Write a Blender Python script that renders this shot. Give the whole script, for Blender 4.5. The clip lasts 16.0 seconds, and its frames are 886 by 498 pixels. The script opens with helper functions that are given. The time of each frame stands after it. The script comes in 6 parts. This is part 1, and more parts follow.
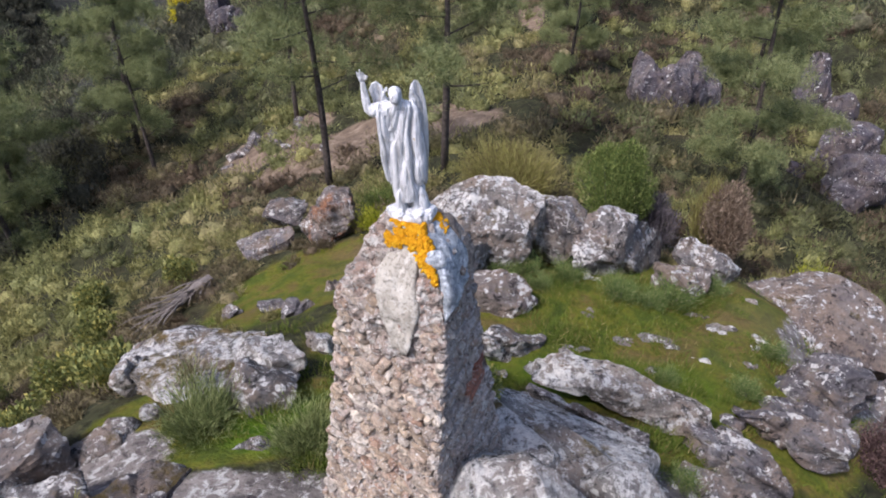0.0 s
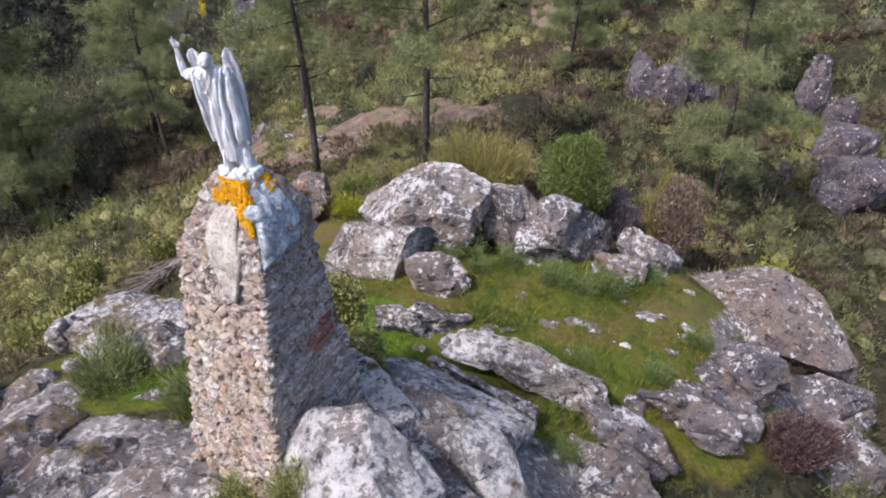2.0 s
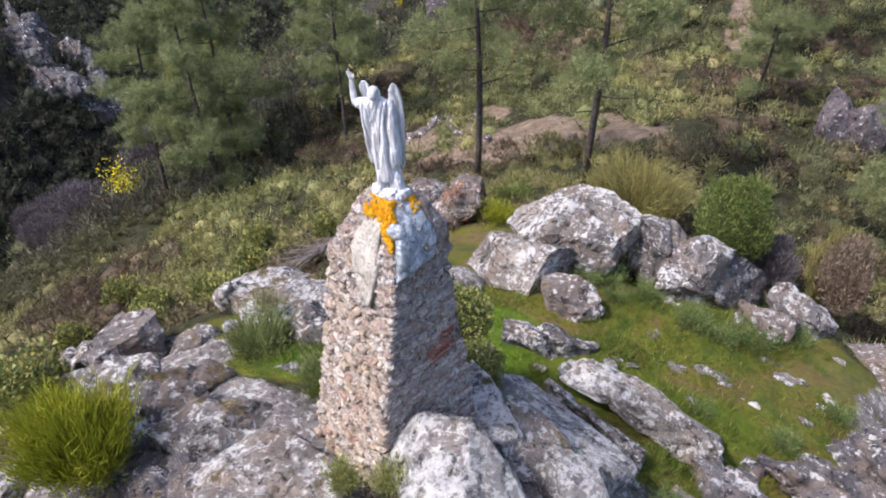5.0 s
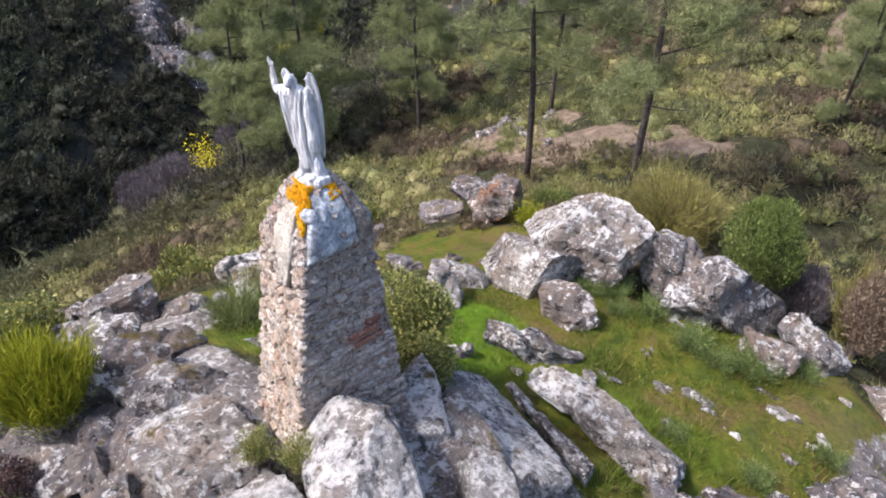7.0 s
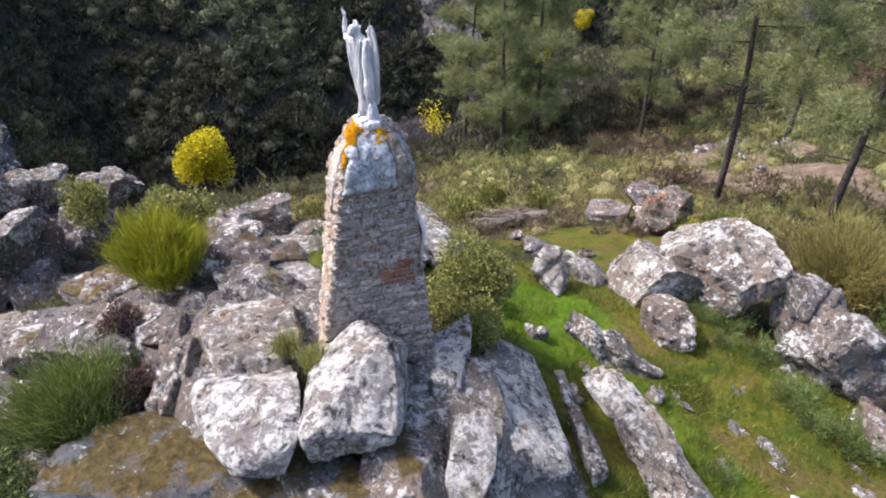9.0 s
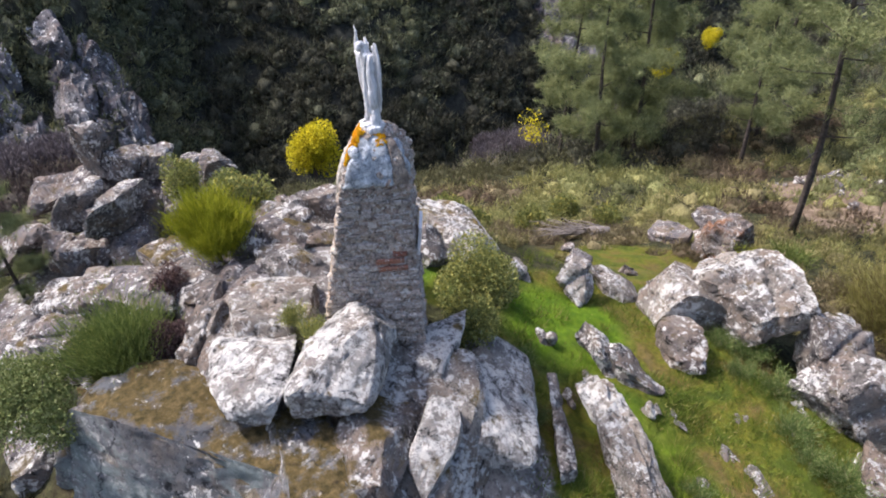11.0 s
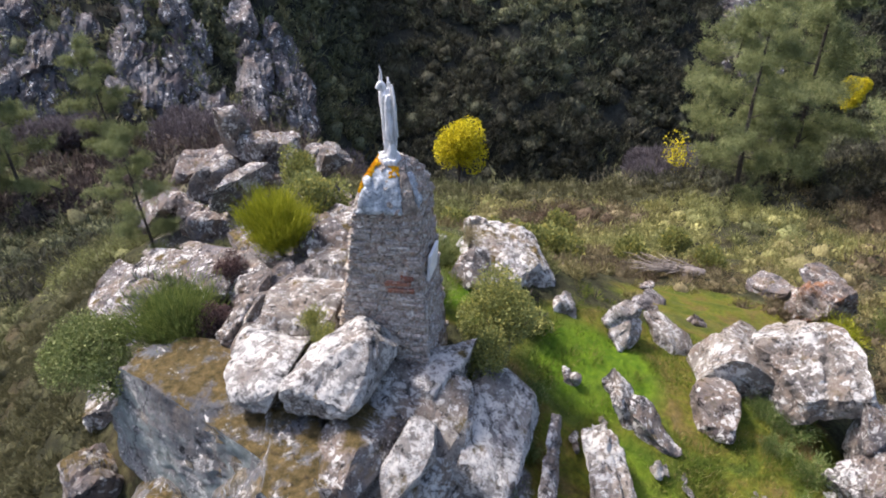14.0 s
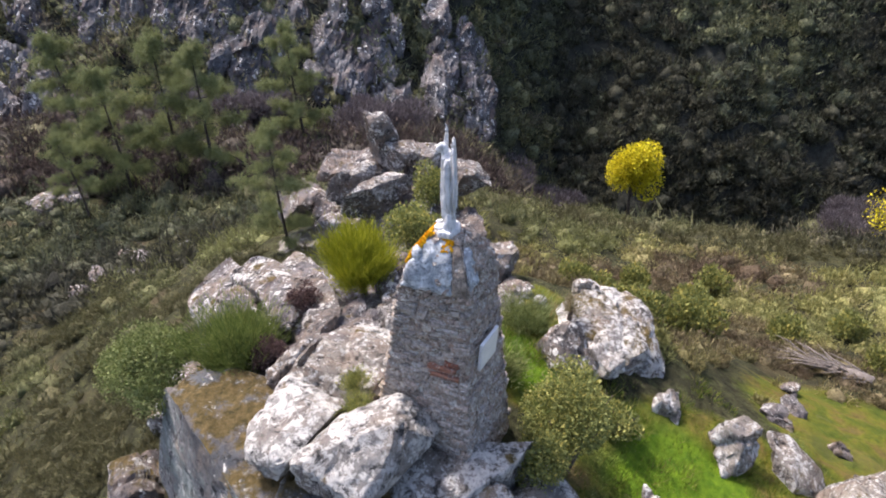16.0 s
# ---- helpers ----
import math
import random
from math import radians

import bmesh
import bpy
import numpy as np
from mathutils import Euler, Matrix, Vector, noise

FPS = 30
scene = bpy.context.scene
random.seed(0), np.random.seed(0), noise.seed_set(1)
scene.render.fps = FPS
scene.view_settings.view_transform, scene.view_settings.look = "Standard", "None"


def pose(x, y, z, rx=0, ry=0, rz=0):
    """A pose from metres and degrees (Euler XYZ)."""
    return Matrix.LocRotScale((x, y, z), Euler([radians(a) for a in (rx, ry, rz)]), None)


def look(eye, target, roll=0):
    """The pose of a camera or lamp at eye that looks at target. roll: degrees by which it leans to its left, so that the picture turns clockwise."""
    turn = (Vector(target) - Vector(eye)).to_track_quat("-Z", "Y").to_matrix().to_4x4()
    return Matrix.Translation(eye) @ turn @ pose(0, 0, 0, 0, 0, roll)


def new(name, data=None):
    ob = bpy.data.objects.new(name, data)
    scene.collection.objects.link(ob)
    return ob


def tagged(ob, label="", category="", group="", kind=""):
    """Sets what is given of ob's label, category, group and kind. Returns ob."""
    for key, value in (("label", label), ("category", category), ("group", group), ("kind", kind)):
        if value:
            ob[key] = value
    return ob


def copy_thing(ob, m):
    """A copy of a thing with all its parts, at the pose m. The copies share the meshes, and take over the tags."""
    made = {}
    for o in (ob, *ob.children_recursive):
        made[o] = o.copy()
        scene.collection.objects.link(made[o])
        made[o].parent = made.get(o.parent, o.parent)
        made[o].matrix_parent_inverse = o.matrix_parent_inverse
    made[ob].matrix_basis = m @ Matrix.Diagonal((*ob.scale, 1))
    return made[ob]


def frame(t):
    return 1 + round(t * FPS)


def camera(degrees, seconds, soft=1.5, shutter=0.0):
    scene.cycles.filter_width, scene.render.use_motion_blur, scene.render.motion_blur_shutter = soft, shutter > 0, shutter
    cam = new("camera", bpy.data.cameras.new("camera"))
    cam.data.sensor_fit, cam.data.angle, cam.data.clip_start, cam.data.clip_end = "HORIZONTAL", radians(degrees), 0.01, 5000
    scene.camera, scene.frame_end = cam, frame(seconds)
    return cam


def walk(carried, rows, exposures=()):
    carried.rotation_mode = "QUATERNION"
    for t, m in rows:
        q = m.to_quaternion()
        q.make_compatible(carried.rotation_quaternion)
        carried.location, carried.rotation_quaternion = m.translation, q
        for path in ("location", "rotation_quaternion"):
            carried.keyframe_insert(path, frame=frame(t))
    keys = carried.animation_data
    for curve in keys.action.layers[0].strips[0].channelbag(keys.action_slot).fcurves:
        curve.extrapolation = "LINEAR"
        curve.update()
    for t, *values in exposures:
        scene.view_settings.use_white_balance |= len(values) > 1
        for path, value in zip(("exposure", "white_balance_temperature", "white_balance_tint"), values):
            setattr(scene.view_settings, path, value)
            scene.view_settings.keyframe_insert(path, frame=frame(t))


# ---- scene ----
cam = camera(64.0, 16.0, soft=1.85)
PATH = [
    (0, (0.086, 0.082, 5.797), (0.012, 1.713, 4.642), -0.35),
    (0.5, (0.574, -0.078, 5.796), (0.490, 1.552, 4.640), -0.27),
    (1, (1.100, -0.232, 5.795), (1.004, 1.397, 4.640), -0.28),
    (1.5, (1.577, -0.324, 5.790), (1.466, 1.305, 4.635), -0.31),
    (2, (1.938, -0.391, 5.786), (1.769, 1.233, 4.631), -0.40),
    (2.5, (2.067, -0.470, 5.776), (1.708, 1.126, 4.626), -0.32),
    (3, (2.094, -0.519, 5.803), (1.644, 1.052, 4.650), 0.02),
    (3.5, (2.101, -0.560, 5.943), (1.636, 1.005, 4.788), -0.01),
    (4, (2.108, -0.547, 6.148), (1.627, 1.010, 4.989), 0.06),
    (4.5, (2.126, -0.520, 6.258), (1.630, 1.032, 5.098), 0.03),
    (5, (2.210, -0.476, 6.288), (1.625, 1.044, 5.128), -0.15),
    (5.2, (2.277, -0.456, 6.308), (1.642, 1.045, 5.149), -0.15),
    (7.3, (4.048, 0.227, 6.315), (3.156, 1.584, 5.148), 0.35),
    (7.5, (4.198, 0.287, 6.259), (3.160, 1.542, 5.099), 0.47),
    (8, (4.859, 0.551, 6.296), (3.587, 1.564, 5.132), 0.73),
    (8.5, (5.349, 0.785, 6.272), (4.080, 1.799, 5.105), 0.63),
    (8.7, (5.562, 0.894, 6.290), (4.297, 1.904, 5.115), 0.73),
    (10.8, (7.245, 1.756, 6.745), (5.820, 2.528, 5.573), 0.30),
    (11, (7.352, 1.859, 6.807), (5.913, 2.603, 5.634), 0.33),
    (11.5, (7.543, 2.068, 6.893), (6.092, 2.783, 5.718), 0.16),
    (12, (7.752, 2.310, 7.069), (6.235, 2.875, 5.894), 0.10),
    (12.5, (7.912, 2.563, 7.248), (6.350, 2.988, 6.073), 0.09),
    (13, (8.064, 2.917, 7.424), (6.487, 3.278, 6.248), -0.04),
    (13.5, (8.135, 3.259, 7.485), (6.557, 3.610, 6.307), -0.16),
    (14, (8.144, 3.698, 7.491), (6.566, 4.044, 6.311), -0.27),
    (14.5, (8.008, 4.055, 7.480), (6.427, 4.382, 6.299), -0.42),
    (15, (7.612, 4.456, 7.469), (6.012, 4.671, 6.289), -0.54),
    (15.5, (7.138, 4.823, 7.492), (5.524, 4.898, 6.314), -0.61),
    (16, (6.505, 5.299, 7.478), (4.890, 5.175, 6.305), -0.76),
]
walk(cam, [(t, look(eye, target, roll)) for t, eye, target, roll in PATH],
     exposures=[(0.0, 0.74, 5740, 18), (3.0, 0.93, 5760, 19), (5.0, 1.02, 5780, 18), (8.0, 1.22, 5980, 17), (12.5, 1.27, 6080, 16), (16.0, 1.4, 6230, 17)])

# ---------------------------------------------------------------- world and sun
SUN_AZ, SUN_EL = radians(227), radians(54)   # clockwise from +y
sun_dir = Vector((math.sin(SUN_AZ) * math.cos(SUN_EL), math.cos(SUN_AZ) * math.cos(SUN_EL), math.sin(SUN_EL)))
world = bpy.data.worlds.new("world")
scene.world = world
world.use_nodes = True
wn = world.node_tree.nodes
sky = wn.new("ShaderNodeTexSky")
sky.sky_type = "NISHITA"
sky.sun_disc = False
sky.sun_elevation, sky.sun_rotation = SUN_EL, SUN_AZ
sky.air_density, sky.dust_density = 1.0, 4.0
wn["Background"].inputs["Strength"].default_value = 0.112
world.node_tree.links.new(sky.outputs[0], wn["Background"].inputs[0])
sun = new("sun", bpy.data.lights.new("sun", "SUN"))
sun.data.energy, sun.data.angle, sun.data.color = 2.3, radians(7.0), (1.0, 0.92, 0.82)
sun.matrix_world = look(sun_dir * 100, (0, 0, 0))


# ---------------------------------------------------------------- materials
class Mat:
    """A node material built step by step."""

    def __init__(self, name, rough=0.9, spec=0.25):
        self.m = bpy.data.materials.new(name)
        self.m.use_nodes = True
        self.t = self.m.node_tree
        self.b = self.t.nodes["Principled BSDF"]
        self.b.inputs["Roughness"].default_value = rough
        self.b.inputs["Specular IOR Level"].default_value = spec
        tc = self.t.nodes.new("ShaderNodeTexCoord")
        self.co = tc.outputs["Object"]

    def node(self, kind, **kw):
        n = self.t.nodes.new(kind)
        for k, v in kw.items():
            if k in n.inputs:
                n.inputs[k].default_value = v
        return n

    def link(self, a, b):
        self.t.links.new(a, b)

    def world_co(self):
        self.co = self.t.nodes.new("ShaderNodeNewGeometry").outputs["Position"]

    def shifted(self):
        """Coordinates moved by the object's random number, so that copies differ."""
        info = self.t.nodes.new("ShaderNodeObjectInfo")
        mul = self.t.nodes.new("ShaderNodeMath")
        mul.operation = "MULTIPLY"
        mul.inputs[1].default_value = 57.0
        self.link(info.outputs["Random"], mul.inputs[0])
        add = self.t.nodes.new("ShaderNodeVectorMath")
        add.operation = "ADD"
        self.link(self.co, add.inputs[0])
        self.link(mul.outputs[0], add.inputs[1])
        self.co = add.outputs[0]
        self.rand = info.outputs["Random"]

    def noise(self, scale, detail=5.0, rough=0.6, distort=0.0):
        n = self.node("ShaderNodeTexNoise", Scale=scale, Detail=detail, Roughness=rough, Distortion=distort)
        self.link(self.co, n.inputs["Vector"])
        return n.outputs["Fac"]

    def cells(self, scale, feature="F1"):
        n = self.node("ShaderNodeTexVoronoi", Scale=scale)
        n.feature = feature
        self.link(self.co, n.inputs["Vector"])
        return n.outputs["Distance"]

    def ramp(self, fac, *stops):
        """stops: (position, colour or grey)."""
        n = self.t.nodes.new("ShaderNodeValToRGB")
        e = n.color_ramp.elements
        while len(e) < len(stops):
            e.new(0.5)
        for i, (p, c) in enumerate(stops):
            e[i].position = p
            e[i].color = (c, c, c, 1) if isinstance(c, (int, float)) else (*c, 1)
        self.link(fac, n.inputs[0])
        return n.outputs[0]

    def mix(self, fac, a, b, mode="MIX"):
        n = self.t.nodes.new("ShaderNodeMix")
        n.data_type, n.blend_type = "RGBA", mode
        for s, v in ((n.inputs[0], fac), (n.inputs[6], a), (n.inputs[7], b)):
            if isinstance(v, bpy.types.NodeSocket):
                self.link(v, s)
            elif isinstance(v, (int, float)):
                s.default_value = v
            else:
                s.default_value = (*v, 1)
        return n.outputs[2]

    def math(self, op, a, b=0.0):
        n = self.t.nodes.new("ShaderNodeMath")
        n.operation = op
        for s, v in ((n.inputs[0], a), (n.inputs[1], b)):
            if isinstance(v, bpy.types.NodeSocket):
                self.link(v, s)
            else:
                s.default_value = v
        return n.outputs[0]

    def attr(self, name):
        n = self.t.nodes.new("ShaderNodeAttribute")
        n.attribute_name = name
        return n.outputs["Fac"]

    def up(self):
        g = self.t.nodes.new("ShaderNodeNewGeometry")
        s = self.t.nodes.new("ShaderNodeSeparateXYZ")
        self.link(g.outputs["Normal"], s.inputs[0])
        return s.outputs[2]

    def island(self):
        return self.t.nodes.new("ShaderNodeNewGeometry").outputs["Random Per Island"]

    def bump(self, h, strength=0.5, dist=0.02):
        n = self.node("ShaderNodeBump", Strength=strength, Distance=dist)
        self.link(h, n.inputs["Height"])
        if self.b.inputs["Normal"].is_linked:
            self.link(self.b.inputs["Normal"].links[0].from_socket, n.inputs["Normal"])
        self.link(n.outputs[0], self.b.inputs["Normal"])

    def done(self, colour):
        self.link(colour, self.b.inputs["Base Color"])
        return self.m


def rock_material(name, dark, mid, light, lichen=0.56, moss=0.0, scale=1.0, rust=0.0, warmth=0.7, teal=0.0):
    """Weathered quartzite: mottled greys, pale crustose lichen, pits with their shade painted in, moss on flat tops."""
    m = Mat(name, rough=0.92, spec=0.2)
    m.world_co()
    big = m.noise(0.8 * scale, 5, 0.65)
    fine = m.noise(11.0 * scale, 8, 0.72)
    col = m.ramp(big, (0.32, dark), (0.5, mid), (0.68, light))
    warm = m.noise(2.1 * scale, 6, 0.68)
    col = m.mix(m.ramp(warm, (0.44, 0.0), (0.6, warmth)), col, (0.27, 0.205, 0.155))
    violet = m.noise(1.1 * scale, 5, 0.65, 0.4)
    col = m.mix(m.ramp(violet, (0.55, 0.0), (0.68, 0.45)), col, (0.13, 0.115, 0.135))
    if rust:
        col = m.mix(m.ramp(m.noise(1.7 * scale, 3, 0.6), (0.5, 0.0), (0.62, rust)), col, (0.3, 0.13, 0.055))
    spots = m.noise(8.0 * scale, 9, 0.78, 0.4)
    patch = m.noise(1.5 * scale, 4, 0.65)
    both = m.math("ADD", m.math("MULTIPLY", spots, 0.6), m.math("MULTIPLY", patch, 0.4))
    col = m.mix(m.ramp(both, (lichen, 0.0), (lichen + 0.022, 0.95)), col, m.ramp(m.noise(5 * scale, 3), (0.35, (0.5, 0.495, 0.485)), (0.65, (0.75, 0.725, 0.665))))
    keep = m.co
    warp = m.node("ShaderNodeTexNoise", Scale=9.0 * scale, Detail=4.0)
    m.link(keep, warp.inputs["Vector"])
    shift = m.t.nodes.new("ShaderNodeVectorMath")
    shift.operation = "MULTIPLY_ADD"
    m.link(warp.outputs["Color"], shift.inputs[0])
    shift.inputs[1].default_value = (0.3 / scale,) * 3
    m.link(keep, shift.inputs[2])
    m.co = shift.outputs[0]
    rosette = m.math("MULTIPLY", m.ramp(m.cells(4.5 * scale), (0.2, 1.0), (0.27, 0.0)), m.ramp(m.noise(1.3 * scale, 3), (0.44, 0.0), (0.54, 0.95)))
    small = m.math("MULTIPLY", m.ramp(m.cells(14.0 * scale), (0.12, 1.0), (0.3, 0.0)), m.ramp(m.noise(0.9 * scale, 3), (0.46, 0.0), (0.58, 0.8)))
    crack = m.ramp(m.cells(0.75 * scale, "DISTANCE_TO_EDGE"), (0.0, 0.8), (0.016, 0.0))
    crack = m.math("MULTIPLY", crack, m.ramp(m.noise(0.7 * scale, 3), (0.52, 0.0), (0.6, 1.0)))
    m.co = keep
    col = m.mix(m.math("MAXIMUM", rosette, small), col, (0.66, 0.65, 0.615))
    # hollow shade put into the colour: low pits, specks and grain go dark
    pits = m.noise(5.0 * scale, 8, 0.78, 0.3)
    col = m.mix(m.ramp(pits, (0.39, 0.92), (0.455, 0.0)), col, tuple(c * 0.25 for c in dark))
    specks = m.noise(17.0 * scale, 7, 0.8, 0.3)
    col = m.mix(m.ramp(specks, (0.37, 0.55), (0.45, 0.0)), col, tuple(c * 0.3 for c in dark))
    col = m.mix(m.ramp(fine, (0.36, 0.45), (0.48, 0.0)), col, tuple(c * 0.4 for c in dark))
    if moss:
        f = m.math("MULTIPLY", m.ramp(m.up(), (0.55, 0.0), (0.9, 1.0)), m.ramp(m.noise(1.6, 6, 0.7), (0.62 - moss * 0.2, 0.0), (0.7 - moss * 0.2, 1.0)))
        col = m.mix(f, col, m.ramp(m.noise(9, 6, 0.7), (0.3, (0.04, 0.036, 0.014)), (0.5, (0.115, 0.085, 0.032)), (0.7, (0.21, 0.15, 0.07))))
    if teal:
        f = m.math("MULTIPLY", m.ramp(m.up(), (0.25, 1.0), (0.6, 0.0)), m.ramp(m.noise(1.2, 6, 0.7), (0.46, 0.0), (0.56, teal)))
        col = m.mix(f, col, m.ramp(m.noise(6, 5, 0.7), (0.35, (0.2, 0.25, 0.245)), (0.65, (0.36, 0.42, 0.4))))
    col = m.mix(crack, col, tuple(c * 0.2 for c in dark))
    m.bump(m.math("MULTIPLY", crack, -1.0), 1.0, 0.06)
    m.bump(specks, 0.8, 0.02)
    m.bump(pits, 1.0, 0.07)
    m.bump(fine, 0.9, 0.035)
    m.bump(m.noise(2.6 * scale, 6, 0.65), 0.8, 0.12)
    m.bump(m.noise(38.0 * scale, 4, 0.7), 0.5, 0.012)
    return m.done(col)


def leaf_material(name, stops, tint=False, grain=14.0):
    """Foliage: each leaf takes its own tone from the stops."""
    m = Mat(name, rough=0.7, spec=0.2)
    col = m.ramp(m.island(), *stops)
    if tint:
        m.world_co()
        f = m.attr("tint")
        hue = m.ramp(f, (0.0, (0.52, 0.52, 0.43)), (0.22, (0.76, 0.83, 0.63)), (0.42, (1.08, 1.17, 0.76)), (0.6, (1.36, 1.34, 0.84)), (0.75, (1.2, 1.07, 0.92)), (0.88, (0.78, 0.66, 0.68)), (1.0, (0.6, 0.46, 0.5)))
        col = m.mix(1.0, col, hue, "MULTIPLY")
        # gaps between leaf clumps shaded, clumps brightened in the colour, following the bump
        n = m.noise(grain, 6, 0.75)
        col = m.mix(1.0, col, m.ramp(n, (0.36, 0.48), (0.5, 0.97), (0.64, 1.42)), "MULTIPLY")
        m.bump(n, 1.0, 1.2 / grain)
    m.b.inputs["Subsurface Weight"].default_value = 0.0
    tr = m.t.nodes.new("ShaderNodeBsdfTranslucent")
    mx = m.t.nodes.new("ShaderNodeMixShader")
    mx.inputs[0].default_value = 0.25
    m.link(col, tr.inputs[0])
    m.link(m.b.outputs[0], mx.inputs[1])
    m.link(tr.outputs[0], mx.inputs[2])
    m.link(mx.outputs[0], m.t.nodes["Material Output"].inputs[0])
    return m.done(col)


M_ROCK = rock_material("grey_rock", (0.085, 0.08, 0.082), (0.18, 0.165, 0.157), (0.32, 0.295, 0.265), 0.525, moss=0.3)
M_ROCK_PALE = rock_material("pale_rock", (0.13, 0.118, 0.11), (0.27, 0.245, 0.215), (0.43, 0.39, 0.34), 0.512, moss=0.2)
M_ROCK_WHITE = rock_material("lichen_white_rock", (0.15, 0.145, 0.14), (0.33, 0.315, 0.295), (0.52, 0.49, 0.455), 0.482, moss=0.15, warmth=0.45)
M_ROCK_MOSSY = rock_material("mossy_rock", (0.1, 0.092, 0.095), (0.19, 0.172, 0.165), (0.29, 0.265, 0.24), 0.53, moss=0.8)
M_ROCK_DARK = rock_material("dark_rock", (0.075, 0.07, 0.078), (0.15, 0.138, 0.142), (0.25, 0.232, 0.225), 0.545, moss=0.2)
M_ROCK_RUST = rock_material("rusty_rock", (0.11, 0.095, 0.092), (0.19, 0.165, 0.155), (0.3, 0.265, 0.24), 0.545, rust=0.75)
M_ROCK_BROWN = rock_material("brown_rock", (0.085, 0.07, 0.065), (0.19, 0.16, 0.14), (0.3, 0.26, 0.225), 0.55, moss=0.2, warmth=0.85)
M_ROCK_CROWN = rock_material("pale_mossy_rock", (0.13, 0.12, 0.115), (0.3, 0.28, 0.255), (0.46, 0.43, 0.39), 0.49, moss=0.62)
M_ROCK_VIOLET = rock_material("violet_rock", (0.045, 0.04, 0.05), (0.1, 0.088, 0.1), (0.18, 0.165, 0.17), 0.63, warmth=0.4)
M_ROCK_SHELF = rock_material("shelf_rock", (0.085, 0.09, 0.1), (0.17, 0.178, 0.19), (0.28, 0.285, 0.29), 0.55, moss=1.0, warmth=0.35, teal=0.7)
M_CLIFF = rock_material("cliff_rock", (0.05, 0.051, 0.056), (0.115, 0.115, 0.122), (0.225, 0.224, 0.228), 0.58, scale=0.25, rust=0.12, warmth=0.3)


def ground_material():
    m = Mat("ground", rough=0.95, spec=0.15)
    m.world_co()
    fine = m.noise(11, 8, 0.7)
    soil = m.ramp(m.noise(0.8, 6, 0.65), (0.3, (0.04, 0.042, 0.02)), (0.5, (0.075, 0.074, 0.036)), (0.72, (0.12, 0.105, 0.058)))
    scrub = m.ramp(m.noise(1.7, 7, 0.7), (0.3, (0.026, 0.028, 0.013)), (0.55, (0.06, 0.062, 0.025)), (0.75, (0.12, 0.1, 0.05)))
    soil = m.mix(m.ramp(m.noise(0.5, 4, 0.6), (0.4, 0.15), (0.6, 0.9)), soil, scrub)
    # dark gaps between scrub clumps, their shade painted into the soil colour
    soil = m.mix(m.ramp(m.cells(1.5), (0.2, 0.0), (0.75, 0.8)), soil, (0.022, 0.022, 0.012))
    soil = m.mix(m.ramp(m.noise(3.5, 6, 0.7), (0.5, 0.0), (0.7, 0.75)), soil, (0.115, 0.12, 0.05))
    # finer gaps, shade painted near black into the soil
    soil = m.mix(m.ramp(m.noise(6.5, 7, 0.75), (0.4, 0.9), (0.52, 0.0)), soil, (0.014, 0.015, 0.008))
    moss = m.ramp(m.noise(1.3, 6, 0.62, 0.4), (0.28, (0.045, 0.07, 0.01)), (0.4, (0.088, 0.118, 0.014)), (0.5, (0.15, 0.152, 0.018)), (0.6, (0.165, 0.122, 0.034)), (0.72, (0.165, 0.12, 0.06)), (0.85, (0.22, 0.19, 0.13)))
    moss = m.mix(m.ramp(fine, (0.35, 0.65), (0.6, 0.0)), moss, (0.05, 0.062, 0.012))
    green = m.ramp(m.noise(5, 5, 0.65), (0.35, (0.06, 0.13, 0.006)), (0.7, (0.15, 0.24, 0.012)))
    moss = m.mix(m.ramp(m.attr("lush"), (0.2, 0.0), (0.8, 0.9)), moss, green)
    edge = m.math("ADD", m.attr("grass"), m.math("MULTIPLY", m.math("SUBTRACT", m.noise(1.9, 5, 0.6), 0.5), 0.9))
    col = m.mix(m.ramp(edge, (0.35, 0.0), (0.6, 1.0)), soil, moss)
    col = m.mix(m.ramp(m.noise(0.25, 5, 0.6), (0.55, 0.0), (0.7, 0.35)), col, (0.17, 0.115, 0.07))
    stone = m.ramp(m.noise(1.1, 6, 0.65), (0.3, (0.1, 0.09, 0.085)), (0.5, (0.22, 0.195, 0.175)), (0.7, (0.36, 0.32, 0.28)))
    stone = m.mix(m.ramp(fine, (0.36, 0.7), (0.52, 0.0)), stone, (0.05, 0.042, 0.04))
    stone = m.mix(m.ramp(m.noise(7, 6, 0.72, 0.6), (0.53, 0.0), (0.6, 0.85)), stone, (0.55, 0.54, 0.5))
    # forest floor darkened in the colour, standing in for shade under the crowns
    shaded_litter = m.ramp(m.noise(1.6, 6, 0.7), (0.35, (0.022, 0.023, 0.018)), (0.65, (0.06, 0.061, 0.048)))
    col = m.mix(m.ramp(m.attr("wood"), (0.2, 0.0), (0.8, 1.0)), col, shaded_litter)
    dirt = m.math("ADD", m.attr("dirt"), m.math("MULTIPLY", m.math("SUBTRACT", m.noise(1.2, 5, 0.65), 0.5), 0.8))
    earth = m.ramp(m.noise(2.3, 6, 0.7), (0.32, (0.1, 0.074, 0.058)), (0.5, (0.21, 0.155, 0.106)), (0.7, (0.33, 0.262, 0.195)))
    col = m.mix(m.ramp(dirt, (0.4, 0.0), (0.58, 1.0)), col, earth)
    bare = m.math("ADD", m.attr("bare"), m.math("MULTIPLY", m.math("SUBTRACT", m.noise(2.4, 5, 0.65), 0.5), 0.9))
    col = m.mix(m.ramp(bare, (0.42, 0.0), (0.55, 1.0)), col, stone)
